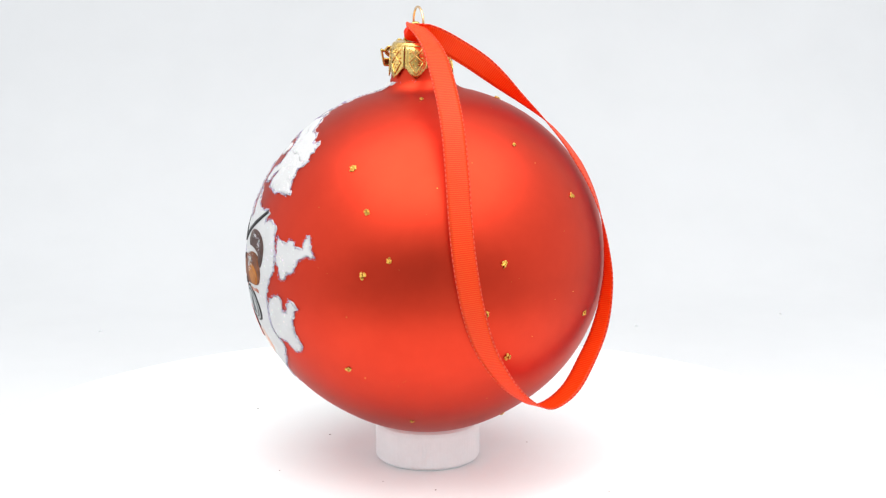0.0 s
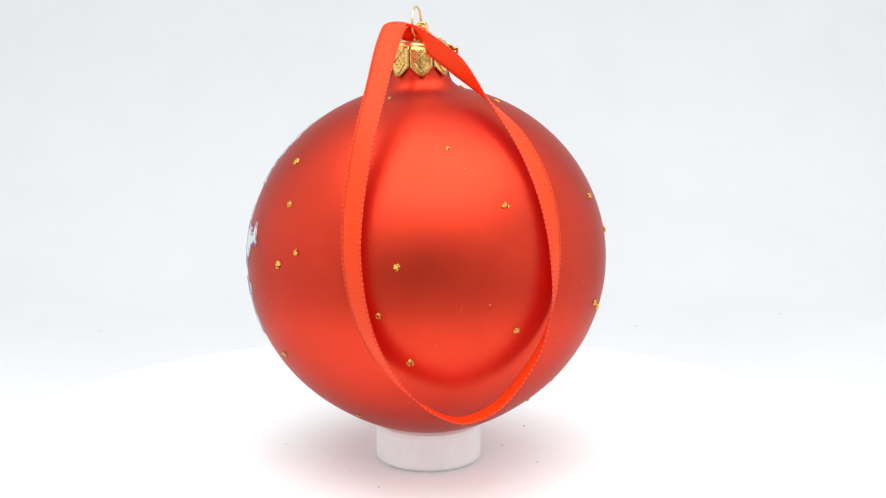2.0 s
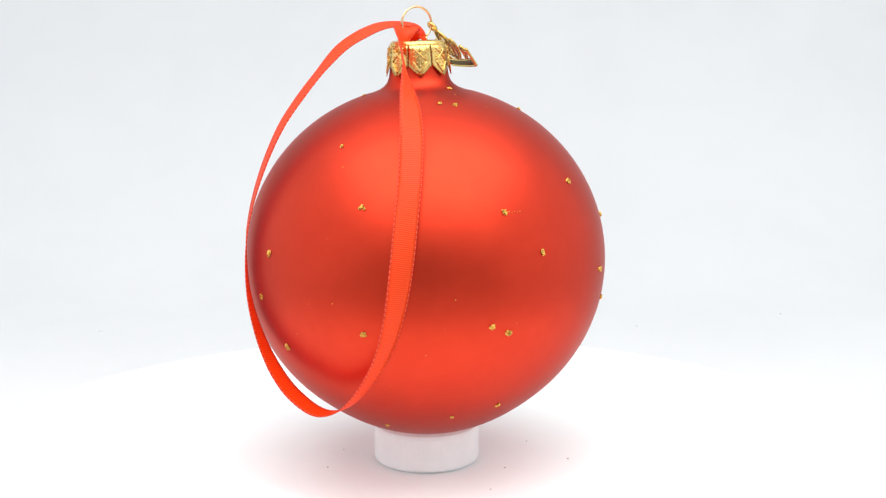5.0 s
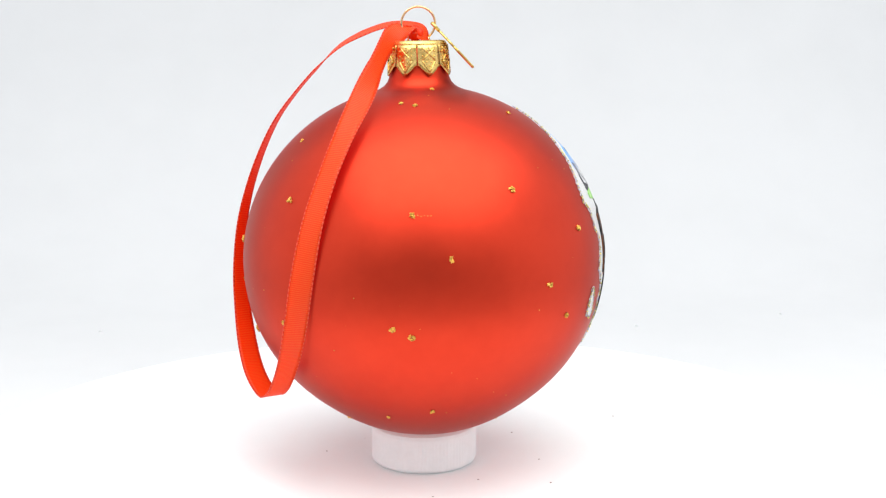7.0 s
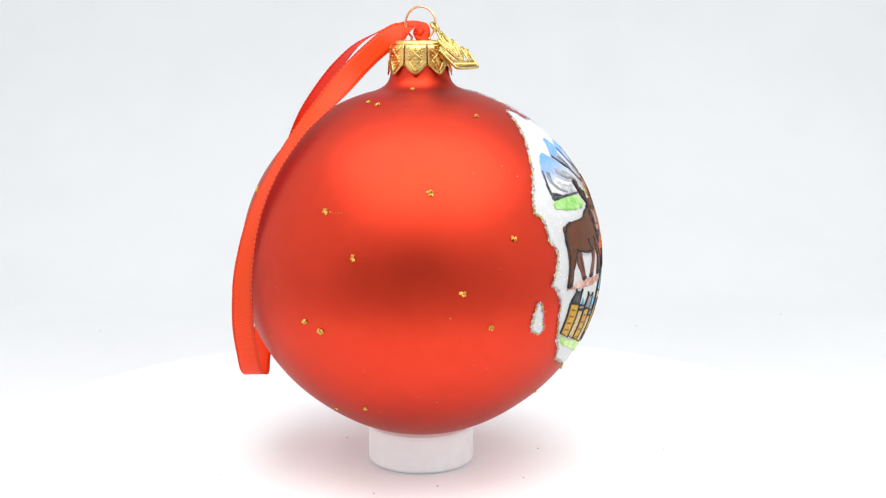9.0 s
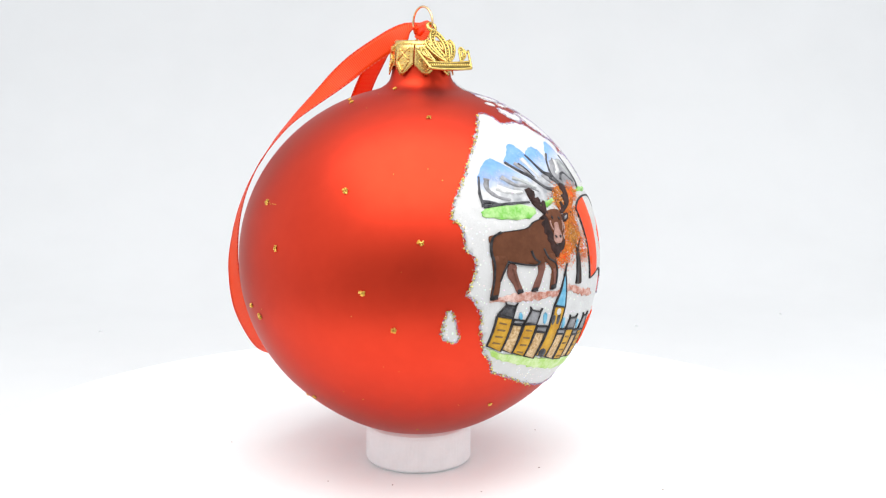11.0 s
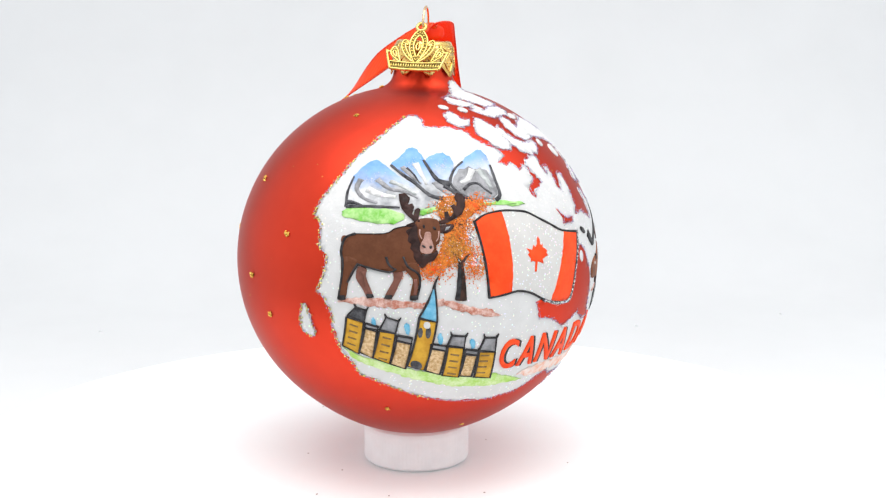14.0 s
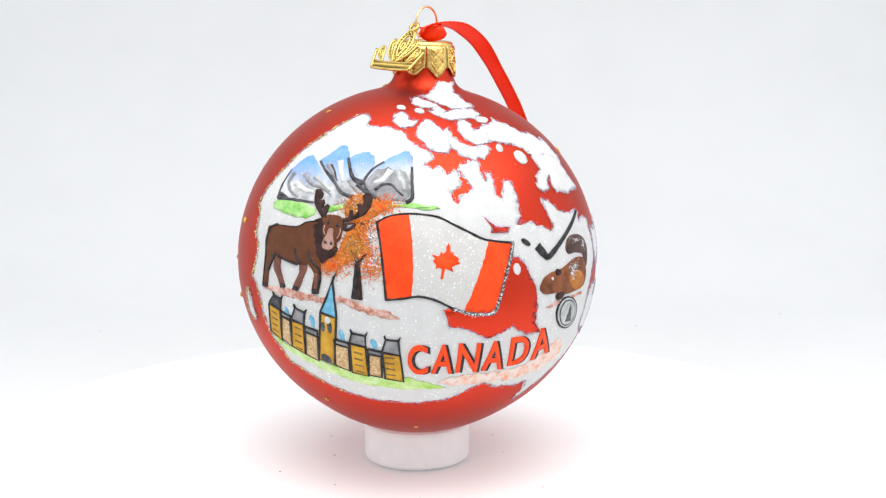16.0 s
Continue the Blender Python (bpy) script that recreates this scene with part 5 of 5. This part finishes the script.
# ---- ribbon ----
def ribbon():
    """A tied loop of satin ribbon: through the wire loop, down both sides over the glass and hanging free below.
    Each station: outward, sideways, height, and how far the band stands away from lying flat on the glass."""
    th = thing("satin_ribbon", "glossy orange-red satin ribbon loop hanging over the ball", "ribbon")
    ST = [(-0.0002, -0.0016, 0.0628, 0.0), (0.0014, -0.0022, 0.0638, 0.0), (0.0057, -0.0025, 0.0626, -0.55), (0.0109, 0.0, 0.0591, -0.82), (0.0171, 0.0057, 0.0537, -0.78), (0.0244, 0.0115, 0.046, -0.42), (0.0324, 0.0171, 0.0373, -0.12), (0.0389, 0.0207, 0.0278, 0.0), (0.0437, 0.0225, 0.0178, 0.15), (0.0467, 0.023, 0.0069, 0.35), (0.0482, 0.0219, -0.0046, 0.6), (0.0486, 0.0188, -0.0149, 0.8), (0.0482, 0.0136, -0.0234, 0.95), (0.0478, 0.0067, -0.0306, 1.0), (0.0467, -0.0018, -0.0336, 1.0), (0.0467, -0.01, -0.0302, 1.0), (0.0459, -0.0171, -0.024, 0.85), (0.0446, -0.0235, -0.0145, 0.62), (0.0437, -0.0272, -0.0038, 0.44), (0.0421, -0.0286, 0.0085, 0.3), (0.0399, -0.0278, 0.0189, 0.2)]
    ST2 = [(0.0368, -0.0256, 0.0295, 0.12), (0.0331, -0.0229, 0.0386, 0.05), (0.0284, -0.0198, 0.0462, 0.0), (0.0232, -0.0168, 0.0529, 0.0), (0.018, -0.0141, 0.0584, 0.0), (0.0126, -0.0116, 0.0617, 0.0), (0.0075, -0.0093, 0.0638, 0.0), (0.0042, -0.0068, 0.0645, 0.0), (0.0014, -0.0040, 0.0645, 0.0), (-0.0002, -0.0018, 0.0639, 0.0), (-0.0006, -0.0005, 0.0626, 0.0), (-0.0003, 0.0002, 0.0612, 0.0), (0.0002, 0.0006, 0.0602, 0.0)]
    ph = math.radians(-44)
    pts = [Vector((r * math.cos(ph) - s * math.sin(ph), r * math.sin(ph) + s * math.cos(ph), z)) for r, s, z, _ in ST + ST2]
    tw = [w for *_, w in ST + ST2]
    per = 10
    line = curve_through(pts, per)
    outward = Vector((math.cos(ph), math.sin(ph), 0))
    centre = Vector((0.0011, 0.0008, 0))
    rows, half, last = [], 0.0030, None
    for k, p in enumerate(line):
        t = (line[min(k + 1, len(line) - 1)] - line[max(k - 1, 0)]).normalized()
        q = min(k / per, len(tw) - 1.001)
        w = tw[int(q)] * (1 - q % 1) + tw[int(q) + 1] * (q % 1)
        nrm = (p - centre).normalized()
        if p.z > 0.052:
            nrm = nrm.lerp(Vector((outward.x * 0.4, outward.y * 0.4, 0.9)), min(1, (p.z - 0.052) / 0.01)).normalized()
        flat = t.cross(nrm).normalized()
        stand = outward - t * outward.dot(t)
        if stand.length < 1e-4:
            stand = flat.copy()
        stand.normalize()
        if flat.dot(stand) < 0 and k > 0 and last is None:
            flat = -flat
        if last is not None and flat.dot(last) < 0:
            flat = -flat
        if stand.dot(flat) < 0:
            stand = -stand
        if w < 0:
            up = Vector((0, 0, 1)) - t * t.z
            up.normalize()
            if flat.dot(Vector((-t.y, t.x, 0))) > 0:
                up = -up
            side = flat.lerp(up, -w).normalized()
        else:
            side = flat.lerp(stand, w).normalized()
        if k > (len(tw) - 6) * per:          # the fold carries on from the band before it
            side = (last - t * last.dot(t)).normalized()
        last = side
        for sgn in (1, -1):          # keep both edges off the glass
            e = p + side * half * sgn
            d = e - centre
            g = math.sqrt(d.x ** 2 + d.y ** 2 + (d.z / SQUASH) ** 2)
            if g < R + 0.0006:
                p = p + nrm * (R + 0.0006 - g)
        pinch = 1 - 0.38 * min(1, max(0, k / per - (len(tw) - 7)) / 2)          # bunched where it is drawn through the loop
        rows.append((p, side * pinch, t.cross(side).normalized()))
    base = Vector((0, 0, 0.0418))

    def band(name, lo, hi, thick, mat, label=""):
        bm = bmesh.new()
        uv_layer = bm.loops.layers.uv.new("UVMap")
        cols = [lo + (hi - lo) * c / 6 for c in range(7)]
        made, length = [], 0.0
        for k, (p, side, nn) in enumerate(rows):
            if k:
                length += (p - rows[k - 1][0]).length
            made.append(([bm.verts.new(p + side * half * c + nn * thick + base) for c in cols], [bm.verts.new(p + side * half * c - nn * thick + base) for c in cols], length))
        def quad(vs, uvs):
            f = bm.faces.new(vs)
            for lp, c in zip(f.loops, uvs):
                lp[uv_layer].uv = c
        for a, b in zip(made, made[1:]):
            la, lb = a[2] * 1000, b[2] * 1000
            for c in range(6):
                x0, x1 = cols[c] * 3, cols[c + 1] * 3
                quad((a[0][c], a[0][c + 1], b[0][c + 1], b[0][c]), ((x0, la), (x1, la), (x1, lb), (x0, lb)))
                quad((a[1][c + 1], a[1][c], b[1][c], b[1][c + 1]), ((x1, la), (x0, la), (x0, lb), (x1, lb)))
            quad((a[0][0], b[0][0], b[1][0], a[1][0]), ((0, la), (0, lb), (0, lb), (0, la)))
            quad((a[1][6], b[1][6], b[0][6], a[0][6]), ((0, la), (0, lb), (0, lb), (0, la)))
        bmesh.ops.recalc_face_normals(bm, faces=bm.faces)
        return part(name, bm, mat, th, label)
    band("satin_band", -0.94, 0.94, 0.00011, M_SATIN)
    band("selvedge", -1.0, -0.9, 0.00016, M_EDGE)
    band("selvedge", 0.9, 1.0, 0.00016, M_EDGE)
    # crumpled knot inside the wire loop
    rng = random.Random(31)
    bm = bmesh.new()
    bmesh.ops.create_icosphere(bm, subdivisions=4, radius=1.0)
    fold = [(Vector((rng.gauss(0, 1), rng.gauss(0, 1), rng.gauss(0, 1))).normalized(), rng.uniform(2.5, 6), rng.uniform(0, 6)) for _ in range(6)]
    for v in bm.verts:
        v.co *= 1 + 0.05 * sum(abs(math.sin(v.co.dot(d) * f + o)) for d, f, o in fold) - 0.15
        r, s, z = 0.0004 + v.co.x * 0.0017, -0.0031 + v.co.y * 0.0036, 0.0621 + v.co.z * 0.0022
        v.co = Vector((r * math.cos(ph) - s * math.sin(ph), r * math.sin(ph) + s * math.cos(ph), z)) + base
    part("knot", bm, M_SATIN, th, "crumpled knot of the ribbon")
    return th


RIBBON = ribbon()
RIBBON_AT = pose(0, 0, ZC - 0.0418)


# ---- dust ----
def specks(name, spots, mat, label, flat):
    bm = bmesh.new()
    rng = random.Random(8)
    for x, y, z, s in spots:
        m = Matrix.Translation((x, y, z)) @ Euler((0 if flat == 0 else math.pi / 2, 0, rng.uniform(0, 6) if flat == 0 else 0)).to_matrix().to_4x4()
        bmesh.ops.create_icosphere(bm, subdivisions=1, radius=s, matrix=m @ Matrix.Diagonal((rng.uniform(0.7, 1.3), 1, 0.4, 1)))
    return tagged(part(name, bm, mat, None, smooth=False), label, "dust", kind="stuff")


DUST = specks("dust_specks", [(0.0035, -0.0281, 0.0001, 0.00024), (-0.0528, 0.0471, 0.0001, 0.0003), (-0.0108, -0.0212, 0.0001, 0.0002), (0.0151, 0.0204, 0.0001, 0.0003), (0.031, 0.012, 0.0001, 0.00025), (-0.028, 0.020, 0.0001, 0.0003), (0.012, 0.040, 0.0001, 0.0003), (-0.006, 0.033, 0.0001, 0.00025), (0.05, -0.03, 0.0001, 0.00025), (-0.04, -0.012, 0.0001, 0.0002)], M_SPECK, "tiny dark dust grains lying on the turntable", 0)


specks("backdrop_specks", [(-0.1435, 0.3256, 0.0305, 0.0011), (-0.0919, 0.3586, 0.0644, 0.0011), (0.1563, 0.2066, -0.0070, 0.001), (-0.1337, 0.1805, -0.0073, 0.0008), (0.2098, 0.3757, 0.0907, 0.0011), (0.2282, 0.3800, 0.0990, 0.0009), (0.0901, 0.1864, -0.0072, 0.0007), (0.1504, 0.3882, 0.1186, 0.0008)], M_FAINT, "faint grey dust spots on the white backdrop", 1)


# ---- what turns ----
def motions():
    for ob, at in ((TURNTABLE, DISC_BASE), (STAND, STAND_AT), (ORNAMENT, BALL_AT @ pose(0, 0, -BOTTOM)), (CHARM, CHARM_AT), (RIBBON, RIBBON_AT), (DUST, pose(0, 0, 0))):
        walk(ob, [(t, turned(t) @ at) for t in STEPS])


motions()
